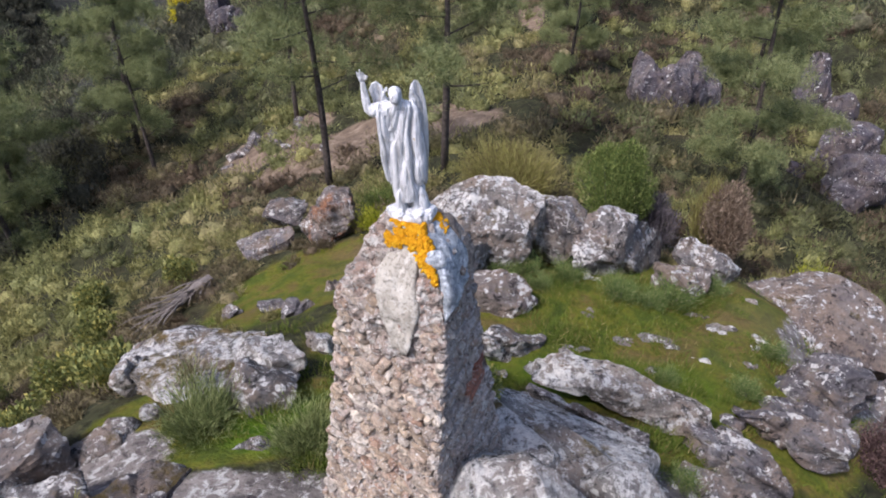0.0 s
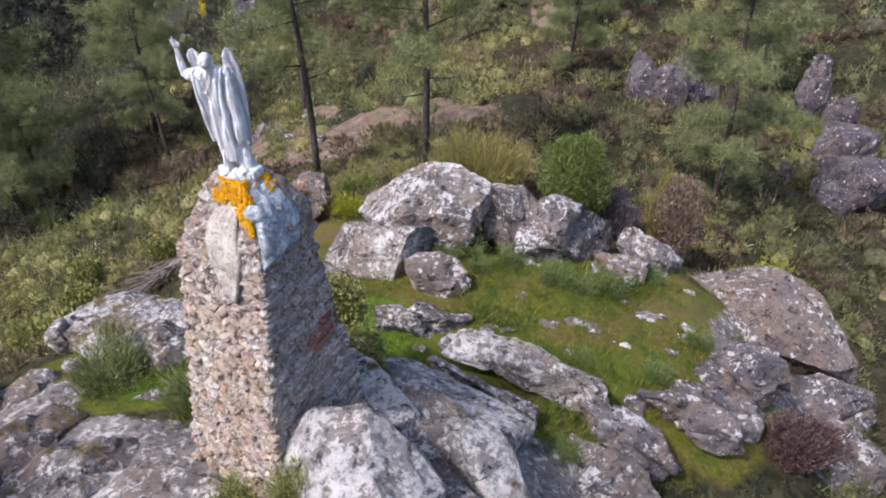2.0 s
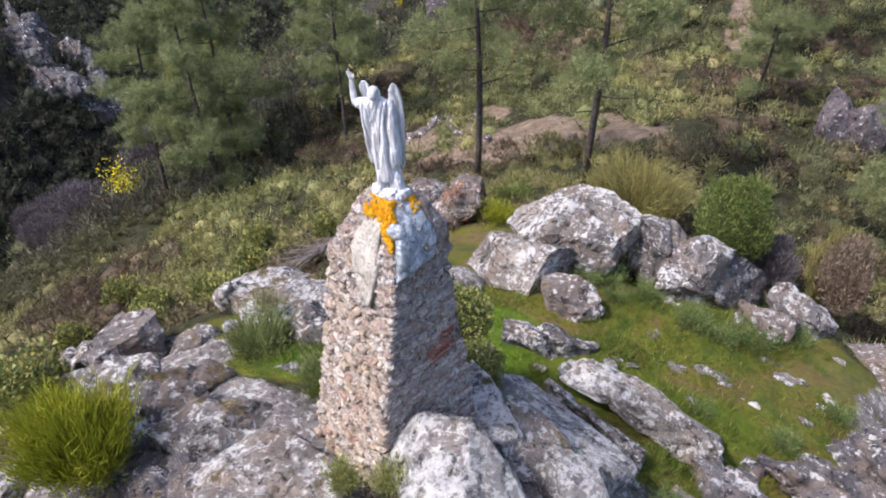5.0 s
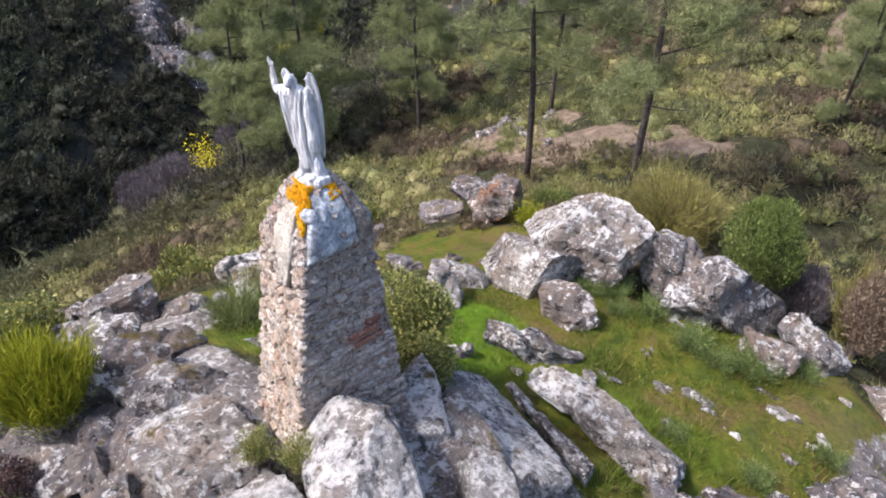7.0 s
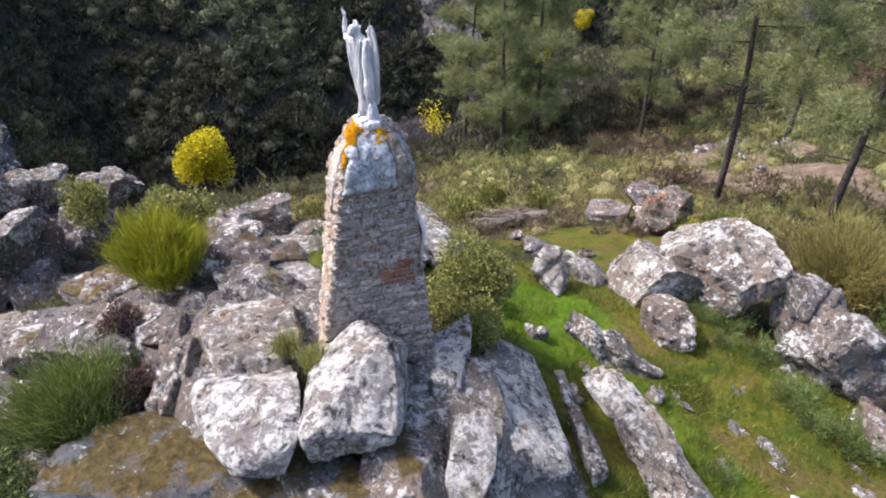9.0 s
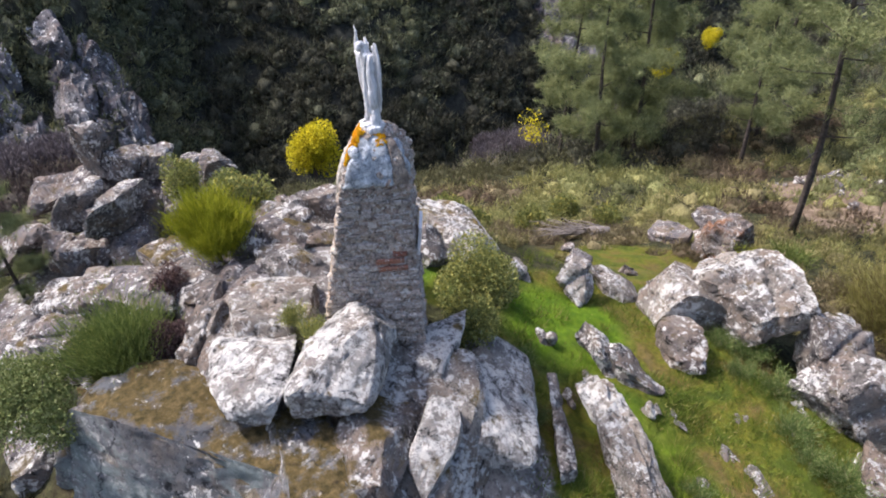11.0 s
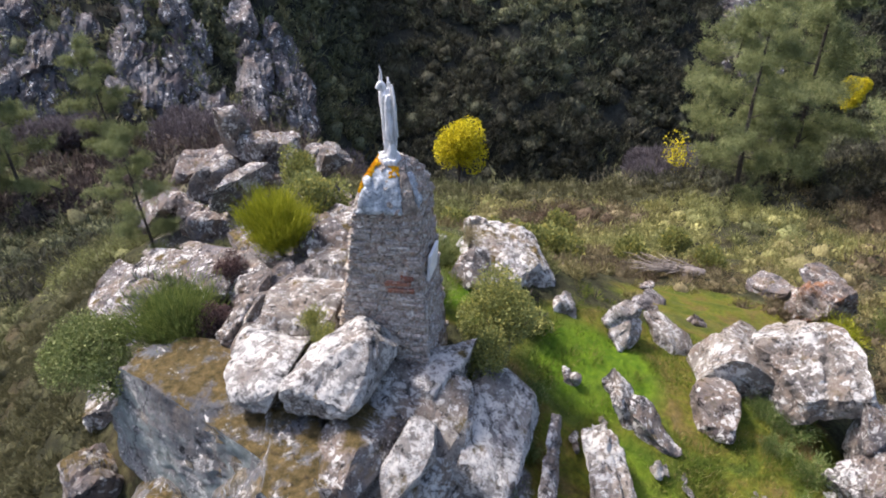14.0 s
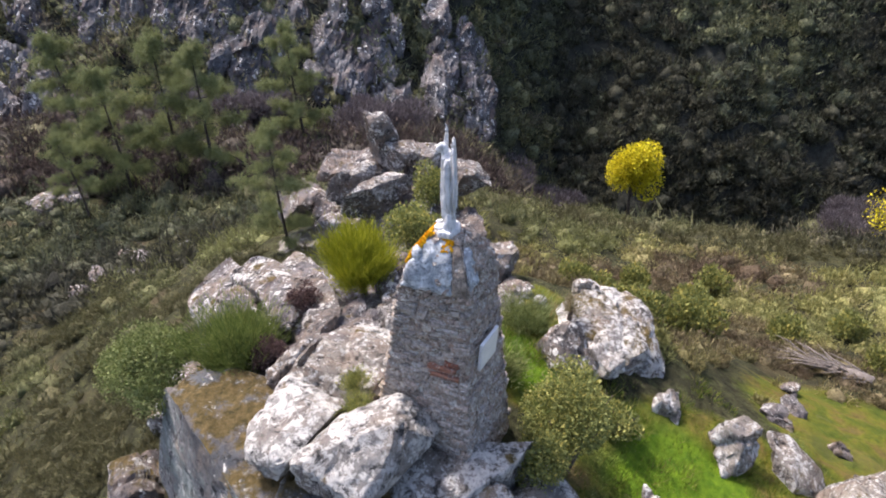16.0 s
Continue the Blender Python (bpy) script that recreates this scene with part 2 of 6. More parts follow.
    m.bump(m.noise(2.2, 6, 0.7), 0.7, 0.25)
    m.bump(fine, 0.8, 0.05)
    m.bump(m.noise(45, 4, 0.7), 0.6, 0.02)
    return m.done(col)


M_GROUND = ground_material()


def stone_material(name, stops, lichen):
    """Rubble of the pillar: every stone its own tone, with lime mortar smears and lichen."""
    m = Mat(name, rough=0.93, spec=0.2)
    m.shifted()
    col = m.ramp(m.rand, *stops)
    m.world_co()
    fine = m.noise(22, 7, 0.7)
    col = m.mix(m.ramp(fine, (0.35, 0.7), (0.58, 0.0)), col, (0.07, 0.06, 0.052))
    col = m.mix(m.ramp(m.noise(16, 5, 0.7, 0.5), (lichen, 0.0), (lichen + 0.07, 0.85)), col, (0.5, 0.48, 0.44))
    col = m.mix(m.ramp(m.noise(3.0, 4, 0.6), (0.5, 0.0), (0.66, 0.35)), col, (0.24, 0.21, 0.185))
    col = m.mix(m.ramp(m.noise(30, 5, 0.75, 0.4), (0.585, 0.0), (0.63, 0.9)), col, (0.68, 0.66, 0.61))
    col = m.mix(m.ramp(m.noise(13, 6, 0.78, 0.3), (0.36, 0.9), (0.42, 0.0)), col, (0.05, 0.042, 0.038))
    m.bump(fine, 0.9, 0.02)
    m.bump(m.noise(70, 4, 0.7), 0.6, 0.006)
    return m.done(col)


STONE_STOPS = ((0.0, (0.31, 0.225, 0.16)), (0.2, (0.48, 0.375, 0.265)), (0.4, (0.41, 0.335, 0.265)), (0.55, (0.6, 0.505, 0.385)), (0.7, (0.38, 0.245, 0.17)), (0.84, (0.7, 0.62, 0.505)), (1.0, (0.34, 0.28, 0.24)))
M_STONE = stone_material("rubble_stone", STONE_STOPS, 0.6)
GREY_STOPS = ((0.0, (0.27, 0.23, 0.2)), (0.3, (0.41, 0.36, 0.315)), (0.6, (0.48, 0.43, 0.385)), (0.85, (0.4, 0.315, 0.26)), (1.0, (0.58, 0.53, 0.475)))
M_STONE_GREY = stone_material("grey_rubble_stone", GREY_STOPS, 0.55)
M_BRICK = stone_material("red_brick", ((0.0, (0.27, 0.1, 0.065)), (1.0, (0.36, 0.16, 0.1))), 0.66)


def joined_stone_material(name, stops):
    m = Mat(name, rough=0.93, spec=0.2)
    col = m.ramp(m.island(), *stops)
    m.world_co()
    fine = m.noise(22, 7, 0.7)
    col = m.mix(m.ramp(fine, (0.35, 0.7), (0.58, 0.0)), col, (0.07, 0.06, 0.052))
    col = m.mix(m.ramp(m.noise(16, 5, 0.7, 0.5), (0.6, 0.0), (0.67, 0.85)), col, (0.5, 0.48, 0.44))
    col = m.mix(m.ramp(m.noise(30, 5, 0.75, 0.4), (0.585, 0.0), (0.63, 0.9)), col, (0.68, 0.66, 0.61))
    col = m.mix(m.ramp(m.noise(13, 6, 0.78, 0.3), (0.36, 0.9), (0.42, 0.0)), col, (0.05, 0.042, 0.038))
    m.bump(fine, 0.9, 0.02)
    return m.done(col)


M_STONE_JOINED = joined_stone_material("rubble_stone_joined", STONE_STOPS)
M_GREY_JOINED = joined_stone_material("grey_rubble_joined", GREY_STOPS)


def mortar_material():
    """Small rubble bedded flush in lime: a tone for every chip, dark hollows, pale lime."""
    m = Mat("mortar", rough=0.95, spec=0.15)
    m.world_co()
    keep = m.co
    warp = m.node("ShaderNodeTexNoise", Scale=7.0, Detail=3.0)
    m.link(keep, warp.inputs["Vector"])
    shift = m.t.nodes.new("ShaderNodeVectorMath")
    shift.operation = "MULTIPLY_ADD"
    m.link(warp.outputs["Color"], shift.inputs[0])
    shift.inputs[1].default_value = (0.12, 0.12, 0.12)
    m.link(keep, shift.inputs[2])
    chip = m.node("ShaderNodeTexVoronoi", Scale=17.0)
    m.link(shift.outputs[0], chip.inputs["Vector"])
    sep = m.t.nodes.new("ShaderNodeSeparateColor")
    m.link(chip.outputs["Color"], sep.inputs[0])
    col = m.ramp(sep.outputs[0], (0.0, (0.23, 0.18, 0.15)), (0.25, (0.39, 0.3, 0.245)), (0.5, (0.33, 0.285, 0.255)), (0.7, (0.49, 0.41, 0.345)), (0.9, (0.34, 0.225, 0.175)), (1.0, (0.57, 0.52, 0.45)))
    lime = m.noise(6, 7, 0.7)
    col = m.mix(m.ramp(lime, (0.46, 0.0), (0.62, 0.75)), col, (0.46, 0.41, 0.35))
    pale = m.noise(13, 6, 0.72, 0.5)
    col = m.mix(m.ramp(pale, (0.545, 0.0), (0.58, 0.9)), col, (0.66, 0.63, 0.57))
    col = m.mix(m.ramp(m.noise(40, 5, 0.75, 0.4), (0.6, 0.0), (0.64, 0.9)), col, (0.7, 0.68, 0.63))
    fine = m.noise(19, 8, 0.75)
    col = m.mix(m.ramp(fine, (0.38, 0.85), (0.48, 0.0)), col, (0.06, 0.048, 0.042))
    m.bump(m.ramp(chip.outputs["Distance"], (0.0, 1.0), (0.7, 0.0)), 0.8, 0.03)
    m.bump(fine, 1.0, 0.035)
    return m.done(col)


M_MORTAR = mortar_material()


def cap_material(name, base, pale, crust):
    """Large cap stones: lime skin, bluish-grey lichen."""
    m = Mat(name, rough=0.9, spec=0.2)
    m.world_co()
    col = m.ramp(m.noise(4.5, 6, 0.68), (0.32, base), (0.6, pale))
    col = m.mix(m.ramp(m.noise(10, 6, 0.72, 0.5), (0.5, 0.0), (0.6, 0.85)), col, crust)
    col = m.mix(m.ramp(m.noise(26, 5, 0.7), (0.36, 0.7), (0.5, 0.0)), col, tuple(c * 0.4 for c in base))
    m.bump(m.noise(14, 7, 0.7), 0.8, 0.03)
    return m.done(col)


M_CAP_BLUE = cap_material("cap_lichen_grey", (0.22, 0.24, 0.26), (0.43, 0.47, 0.5), (0.76, 0.79, 0.81))
M_CAP_CREAM = cap_material("cap_lime_cream", (0.34, 0.305, 0.25), (0.52, 0.48, 0.405), (0.6, 0.57, 0.5))
M_CAP_BROWN = cap_material("cap_stone_brown", (0.17, 0.14, 0.12), (0.32, 0.27, 0.22), (0.42, 0.37, 0.31))


def orange_material():
    m = Mat("orange_lichen", rough=0.95, spec=0.1)
    m.world_co()
    col = m.ramp(m.noise(24, 6, 0.7), (0.3, (0.42, 0.17, 0.004)), (0.5, (0.72, 0.36, 0.008)), (0.7, (0.8, 0.52, 0.03)))
    m.bump(m.noise(55, 5, 0.7), 1.0, 0.02)
    return m.done(col)


M_ORANGE = orange_material()


def statue_material():
    m = Mat("weathered_white_marble", rough=0.75, spec=0.3)
    col = m.ramp(m.noise(5, 7, 0.7), (0.3, (0.5, 0.505, 0.51)), (0.5, (0.7, 0.705, 0.71)), (0.7, (0.81, 0.81, 0.805)))
    col = m.mix(m.ramp(m.noise(2.6, 5, 0.7), (0.55, 0.0), (0.72, 0.55)), col, (0.33, 0.34, 0.34))
    col = m.mix(m.ramp(m.noise(8.5, 4, 0.6), (0.7, 0.0), (0.74, 0.85)), col, (0.38, 0.24, 0.03))
    m.bump(m.noise(40, 5, 0.7), 0.35, 0.006)
    fold = m.t.nodes.new("ShaderNodeMapping")
    fold.inputs["Scale"].default_value = (26.0, 26.0, 4.0)
    fold.inputs["Rotation"].default_value = (0.0, 0.22, 0.0)
    m.link(m.co, fold.inputs["Vector"])
    m.co = fold.outputs[0]
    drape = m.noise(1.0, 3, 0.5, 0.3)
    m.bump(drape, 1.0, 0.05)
    # crease shade painted into the marble colour where the fold bump is low
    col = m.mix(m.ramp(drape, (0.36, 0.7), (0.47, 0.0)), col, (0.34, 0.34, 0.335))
    return m.done(col)


M_STATUE = statue_material()


def plain_material(name, stops, scale=12.0, rough=0.8, bump=0.01):
    m = Mat(name, rough=rough, spec=0.25)
    n = m.noise(scale, 6, 0.68)
    m.bump(n, 0.6, bump)
    return m.done(m.ramp(n, *stops))


M_PLAQUE = plain_material("white_marble_plaque", ((0.3, (0.72, 0.72, 0.72)), (0.7, (0.84, 0.84, 0.84))), 6, 0.4, 0.001)
M_BARK = plain_material("pine_bark", ((0.3, (0.03, 0.025, 0.022)), (0.55, (0.085, 0.07, 0.06)), (0.75, (0.19, 0.16, 0.14))), 9, 0.95, 0.03)
M_DEADWOOD = plain_material("silvery_deadwood", ((0.3, (0.1, 0.085, 0.072)), (0.6, (0.23, 0.2, 0.178)), (0.8, (0.36, 0.33, 0.3))), 14, 0.9, 0.02)
M_TWIG = plain_material("grey_twig", ((0.3, (0.09, 0.07, 0.065)), (0.7, (0.2, 0.165, 0.15))), 14, 0.9, 0.01)
M_PINE = leaf_material("pine_needles", ((0.0, (0.11, 0.14, 0.055)), (0.5, (0.21, 0.24, 0.1)), (1.0, (0.34, 0.35, 0.16))))
M_BROOM = leaf_material("broom_stems", ((0.0, (0.14, 0.17, 0.012)), (0.5, (0.3, 0.32, 0.018)), (1.0, (0.46, 0.45, 0.045))))
M_BROOM_OLIVE = leaf_material("olive_broom_stems", ((0.0, (0.15, 0.12, 0.06)), (0.4, (0.26, 0.23, 0.08)), (0.8, (0.36, 0.34, 0.1)), (1.0, (0.46, 0.42, 0.16))))
M_VIOLET = leaf_material("bare_violet_twigs", ((0.0, (0.1, 0.084, 0.09)), (0.6, (0.17, 0.148, 0.155)), (1.0, (0.26, 0.235, 0.24))))
M_BROOM_DARK = leaf_material("dark_broom_stems", ((0.0, (0.075, 0.11, 0.026)), (0.5, (0.155, 0.2, 0.05)), (1.0, (0.26, 0.3, 0.09))))
M_OLIVE = leaf_material("olive_leaves", ((0.0, (0.125, 0.15, 0.05)), (0.5, (0.25, 0.27, 0.09)), (0.85, (0.39, 0.38, 0.12)), (1.0, (0.5, 0.43, 0.11))))
M_HEATH = leaf_material("brown_heather", ((0.0, (0.055, 0.034, 0.034)), (0.5, (0.12, 0.075, 0.072)), (1.0, (0.22, 0.15, 0.125))))
M_TUSSOCK = leaf_material("blue_green_grass", ((0.0, (0.07, 0.11, 0.03)), (0.5, (0.15, 0.21, 0.06)), (0.85, (0.25, 0.3, 0.1)), (1.0, (0.4, 0.38, 0.2))))
M_TAN = leaf_material("dry_tan_twigs", ((0.0, (0.13, 0.095, 0.065)), (0.6, (0.27, 0.2, 0.14)), (1.0, (0.42, 0.33, 0.23))))
M_MIMOSA = leaf_material("mimosa_blossom", ((0.0, (0.16, 0.18, 0.02)), (0.25, (0.56, 0.5, 0.015)), (1.0, (0.86, 0.74, 0.04))))
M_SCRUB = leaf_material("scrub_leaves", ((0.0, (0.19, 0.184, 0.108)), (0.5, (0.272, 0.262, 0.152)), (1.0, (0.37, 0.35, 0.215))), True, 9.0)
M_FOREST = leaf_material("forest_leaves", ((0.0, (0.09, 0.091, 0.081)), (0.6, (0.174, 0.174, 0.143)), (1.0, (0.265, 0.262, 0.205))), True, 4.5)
M_HEATH_TREE = leaf_material("feathery_green", ((0.0, (0.1, 0.13, 0.04)), (0.5, (0.2, 0.24, 0.085)), (1.0, (0.34, 0.36, 0.15))))
M_GRASS = leaf_material("grass_blades", ((0.0, (0.06, 0.1, 0.012)), (0.5, (0.12, 0.17, 0.02)), (0.85, (0.2, 0.2, 0.045)), (1.0, (0.34, 0.29, 0.12))))
M_DRYGRASS = leaf_material("dry_grass", ((0.0, (0.15, 0.13, 0.06)), (0.6, (0.32, 0.27, 0.15)), (1.0, (0.5, 0.44, 0.3))))


# ---------------------------------------------------------------- building helpers
def mesh_from(name, verts, faces, material, smooth=False):
    me = bpy.data.meshes.new(name)
    verts = np.asarray(verts, dtype=np.float32).reshape(-1, 3)
    if isinstance(faces, np.ndarray):
        k = faces.shape[1]
        me.vertices.add(len(verts))
        me.vertices.foreach_set("co", verts.ravel())
        me.loops.add(faces.size)
        me.loops.foreach_set("vertex_index", faces.ravel().astype(np.int32))
        me.polygons.add(len(faces))
        me.polygons.foreach_set("loop_start", np.arange(0, faces.size, k, dtype=np.int32))
        me.update(calc_edges=True)
    else:
        me.from_pydata(verts.tolist(), [], faces)
    me.materials.append(material)
    if smooth:
        me.polygons.foreach_set("use_smooth", [True] * len(me.polygons))
    return me


def bm_mesh(name, bm, material, smooth=True, crisp=0.0):
    me = bpy.data.meshes.new(name)
    bm.normal_update()
    bm.to_mesh(me)
    bm.free()
    me.materials.append(material)
    if smooth:
        me.polygons.foreach_set("use_smooth", [True] * len(me.polygons))
    if crisp:
        me.set_sharp_from_angle(angle=crisp)
    return me


def part(name, me, parent, label=""):
    ob = new(name, me)
    ob.parent = parent
    if label:
        tagged(ob, label)
    return ob


def smoothstep(a, b, x):
    t = np.clip((x - a) / (b - a), 0, 1)
    return t * t * (3 - 2 * t)


def fbm(p, octaves=4, h=1.0):
    return noise.fractal(Vector(p), h, 2.1, octaves)


# ---------------------------------------------------------------- ground
KNOLL = [(2.3, 10.3, -2.85), (4.8, 10.2, -3.05), (5.9, 12.3, -3.5), (3.1, 9.1, -2.75), (-0.6, 7.9, -2.15), (1.0, 7.2, -2.2),
         (-1.8, 12.4, -3.7), (0.8, 11.0, -2.85), (-3.1, 6.3, -1.4), (-2.0, 6.3, -1.25), (-5.4, 7.0, -2.1), (-3.3, 8.8, -2.5), (-1.9, 5.4, -0.95),
         (-0.3, 4.9, -0.9), (1.6, 5.6, -1.4), (4.0, 7.3, -2.6), (6.2, 7.4, -3.3), (6.5, 9.4, -3.6), (8.0, 11.0, -4.6), (-1.0, 10.3, -2.8), (-7.2, 14.9, -6.35)]
FLANKS = [(-3.0, 3.5, -0.7), (-1.2, 3.3, -0.75), (-5.5, 3.2, -2.1), (-5.5, 0.6, -3.0), (-8.5, 1.4, -4.0), (-8.0, -1.8, -5.2), (-13.0, 1.0, -7.0), (-13.5, -3.5, -8.2),
          (-17.0, 2.0, -7.8), (-1.0, 1.0, -1.9), (1.0, 2.2, -2.4), (-2.0, -1.5, -4.0), (1.5, -1.0, -5.2), (-6.5, -4.5, -7.4), (2.6, 4.0, -2.2),
          (4.5, 4.5, -3.4), (4.5, 1.0, -5.4), (8.5, 6.0, -5.2), (9.0, 1.0, -7.5), (3.0, -6.0, -9.0), (-5.0, -10.0, -12.0), (11.0, 10.0, -6.5)]
SADDLE = [(-7.6, 13.8, -6.6), (-4.5, 17.0, -5.9), (-8.0, 17.0, -7.3), (-10.0, 12.5, -7.4), (-0.6, 19.6, -5.2), (-4.8, 21.5, -6.9), (3.0, 15.0, -4.6),
          (6.5, 14.5, -5.0), (9.5, 17.0, -6.0), (-15.0, 25.0, -11.5), (-20.0, 24.0, -13.4), (-21.0, 15.0, -13.2), (-17.0, 8.0, -9.8), (-12.0, 6.0, -7.6),
          (2.0, 27.0, -6.2), (15.0, 26.0, -8.4), (4.0, 36.0, -7.2), (-8.0, 30.0, -9.5), (-22.0, 36.0, -16.5), (-24.0, -6.0, -13.0), (18.0, 14.0, -8.5), (-4.0, 10.5, -3.6)]
_c = np.array(KNOLL + FLANKS + SADDLE)


def _kernel(d2):
    return d2 * np.log(np.maximum(d2, 1e-9)) * 0.5


_n = len(_c)
_A = np.zeros((_n + 3, _n + 3))
_A[:_n, :_n] = _kernel(((_c[:, None, :2] - _c[None, :, :2]) ** 2).sum(-1)) + np.eye(_n) * 0.4
_A[:_n, _n] = 1
_A[:_n, _n + 1:] = _c[:, :2]
_A[_n:, :_n] = _A[:_n, _n:].T
_w = np.linalg.solve(_A, np.concatenate([_c[:, 2], np.zeros(3)]))


def height(x, y):
    """Ground height: the knoll and its flanks near by, the valley and its far wall beyond."""
    x, y = np.atleast_1d(np.asarray(x, float)), np.atleast_1d(np.asarray(y, float))
    near = np.zeros(x.shape)
    for i in range(_n):
        near += _w[i] * _kernel((x - _c[i, 0]) ** 2 + (y - _c[i, 1]) ** 2)
    near += _w[_n] + _w[_n + 1] * x + _w[_n + 2] * y
    u = -x
    north = smoothstep(0, 14, y)
    far = -7 - 0.33 * np.clip(u, 0, 66) - north * 0.36 * np.clip(u - 25, 0, 41) + 0.036 * np.clip(x, 0, 400) - 4.0 * smoothstep(0, 25, -y) * (1 - smoothstep(30, 60, u))
    far += 0.85 * np.clip(u - 66 - 0.12 * (y - 10), 0, 150)
    far += 0.05 * np.clip(y - 45, 0, 400)
    far += 2.5 * np.sin(x * 0.11 + 1.3) * np.sin(y * 0.13) * smoothstep(40, 90, np.hypot(x, y))
    w = smoothstep(20, 40, np.hypot(x + 3, (y - 12) * 0.9))
    return near * (1 - w) + far * w


def relief(x, y):
    """Small and middling unevenness on top of the broad form."""
    d = math.hypot(x, y - 5)
    r = fbm((x * 0.55, y * 0.55, 3.1), 5) * min(0.09 + 0.012 * d, 0.9)
    if d > 45:
        r += fbm((x * 0.06, y * 0.06, 7.7), 4) * min((d - 45) * 0.06, 3.0)
    return r


def ground_z(x, y):
    return float(height(x, y)[0]) + relief(x, y)


def spaced(lo, hi, a, b, fine, grow):
    """Grid lines: fine between a and b, ever wider out to lo and hi."""
    out = list(np.arange(a, b, fine))
    s, v = fine, a
    while v > lo:
        s *= grow
        v -= s
        out.insert(0, v)
    s, v = fine, b
    while v < hi:
        out.append(v)
        s *= grow
        v += s
    return np.array(out)


def build_ground():
    xs, ys = spaced(-420, 420, -8, 8.5, 0.19, 1.05), spaced(-400, 480, -3, 15, 0.19, 1.05)
    X, Y = np.meshgrid(xs, ys)
    Z = height(X.ravel(), Y.ravel())
    P = np.stack([X.ravel(), Y.ravel(), Z], 1)
    for p in P:
        p[2] += relief(p[0], p[1])
    ny, nx = len(ys), len(xs)
    i = np.arange(nx * ny).reshape(ny, nx)
    faces = np.stack([i[:-1, :-1].ravel(), i[:-1, 1:].ravel(), i[1:, 1:].ravel(), i[1:, :-1].ravel()], 1)
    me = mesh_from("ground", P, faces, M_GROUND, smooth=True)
    x, y = P[:, 0], P[:, 1]
    meadow = 1 - smoothstep(0.75, 1.15, np.hypot((x - 2.4) / 5.2, (y - 9.4) / 3.6))
    west = 1 - smoothstep(0.7, 1.1, np.hypot((x + 3.0) / 2.2, (y - 6.3) / 1.3))
    saddle = 0.75 * (1 - smoothstep(0.6, 1.2, np.hypot((x + 3.6) / 3.4, (y - 13.4) / 3.0)))
    lush = np.maximum.reduce([1 - smoothstep(0.5, 1.1, np.hypot((x + 0.6) / 1.5, (y - 8.6) / 1.6)), 1 - smoothstep(0.4, 1.1, np.hypot((x + 2.3) / 0.9, (y - 6.0) / 0.8)), 0.6 * (1 - smoothstep(0.4, 1.2, np.hypot((x - 2.5) / 2.5, (y - 8.3) / 0.9)))])
    bare = np.maximum.reduce([1 - smoothstep(0.7, 1.1, np.hypot((x + 2.0) / 4.6, (y - 2.8) / 2.5)), 1 - smoothstep(0.7, 1.1, np.hypot((x - 1.6) / 2.4, (y - 4.6) / 2.0)),
                              1 - smoothstep(0.6, 1.1, np.hypot((x + 6.0) / 2.0, (y - 0.5) / 2.5)), 0.8 * (1 - smoothstep(0.6, 1.1, np.hypot((x - 7.6) / 2.2, (y - 9.5) / 2.4))),
                              0.9 * (1 - smoothstep(0.6, 1.1, np.hypot((x + 15.5) / 3.0, (y - 1.0) / 4.5))), 0.75 * (1 - smoothstep(0.6, 1.1, np.hypot((x + 4.6) / 1.5, (y - 5.4) / 0.9)))])
    bare = bare * (1 - lush)
    dirt = np.maximum.reduce([1 - smoothstep(0.6, 1.1, np.hypot((x + 4.0) / 6.2, (y - 26.8) / 3.8)), 0.9 * (1 - smoothstep(0.6, 1.1, np.hypot((x + 9.8) / 3.6, (y - 32.4) / 4.6))), 1 - smoothstep(0.4, 1.1, np.hypot((x - 3.7) / 1.1, (y - 46.0) / 6.0)),
                              0.3 * (1 - smoothstep(0.5, 1.1, np.hypot((x + 4.6) / 2.2, (y - 12.6) / 1.6)))])
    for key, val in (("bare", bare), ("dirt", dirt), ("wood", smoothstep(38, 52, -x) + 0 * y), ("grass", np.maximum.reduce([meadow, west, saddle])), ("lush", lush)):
        a = me.attributes.new(key, "FLOAT", "POINT")
        a.data.foreach_set("value", val.astype(np.float32))
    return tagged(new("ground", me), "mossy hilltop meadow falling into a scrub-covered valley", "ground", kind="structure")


build_ground()


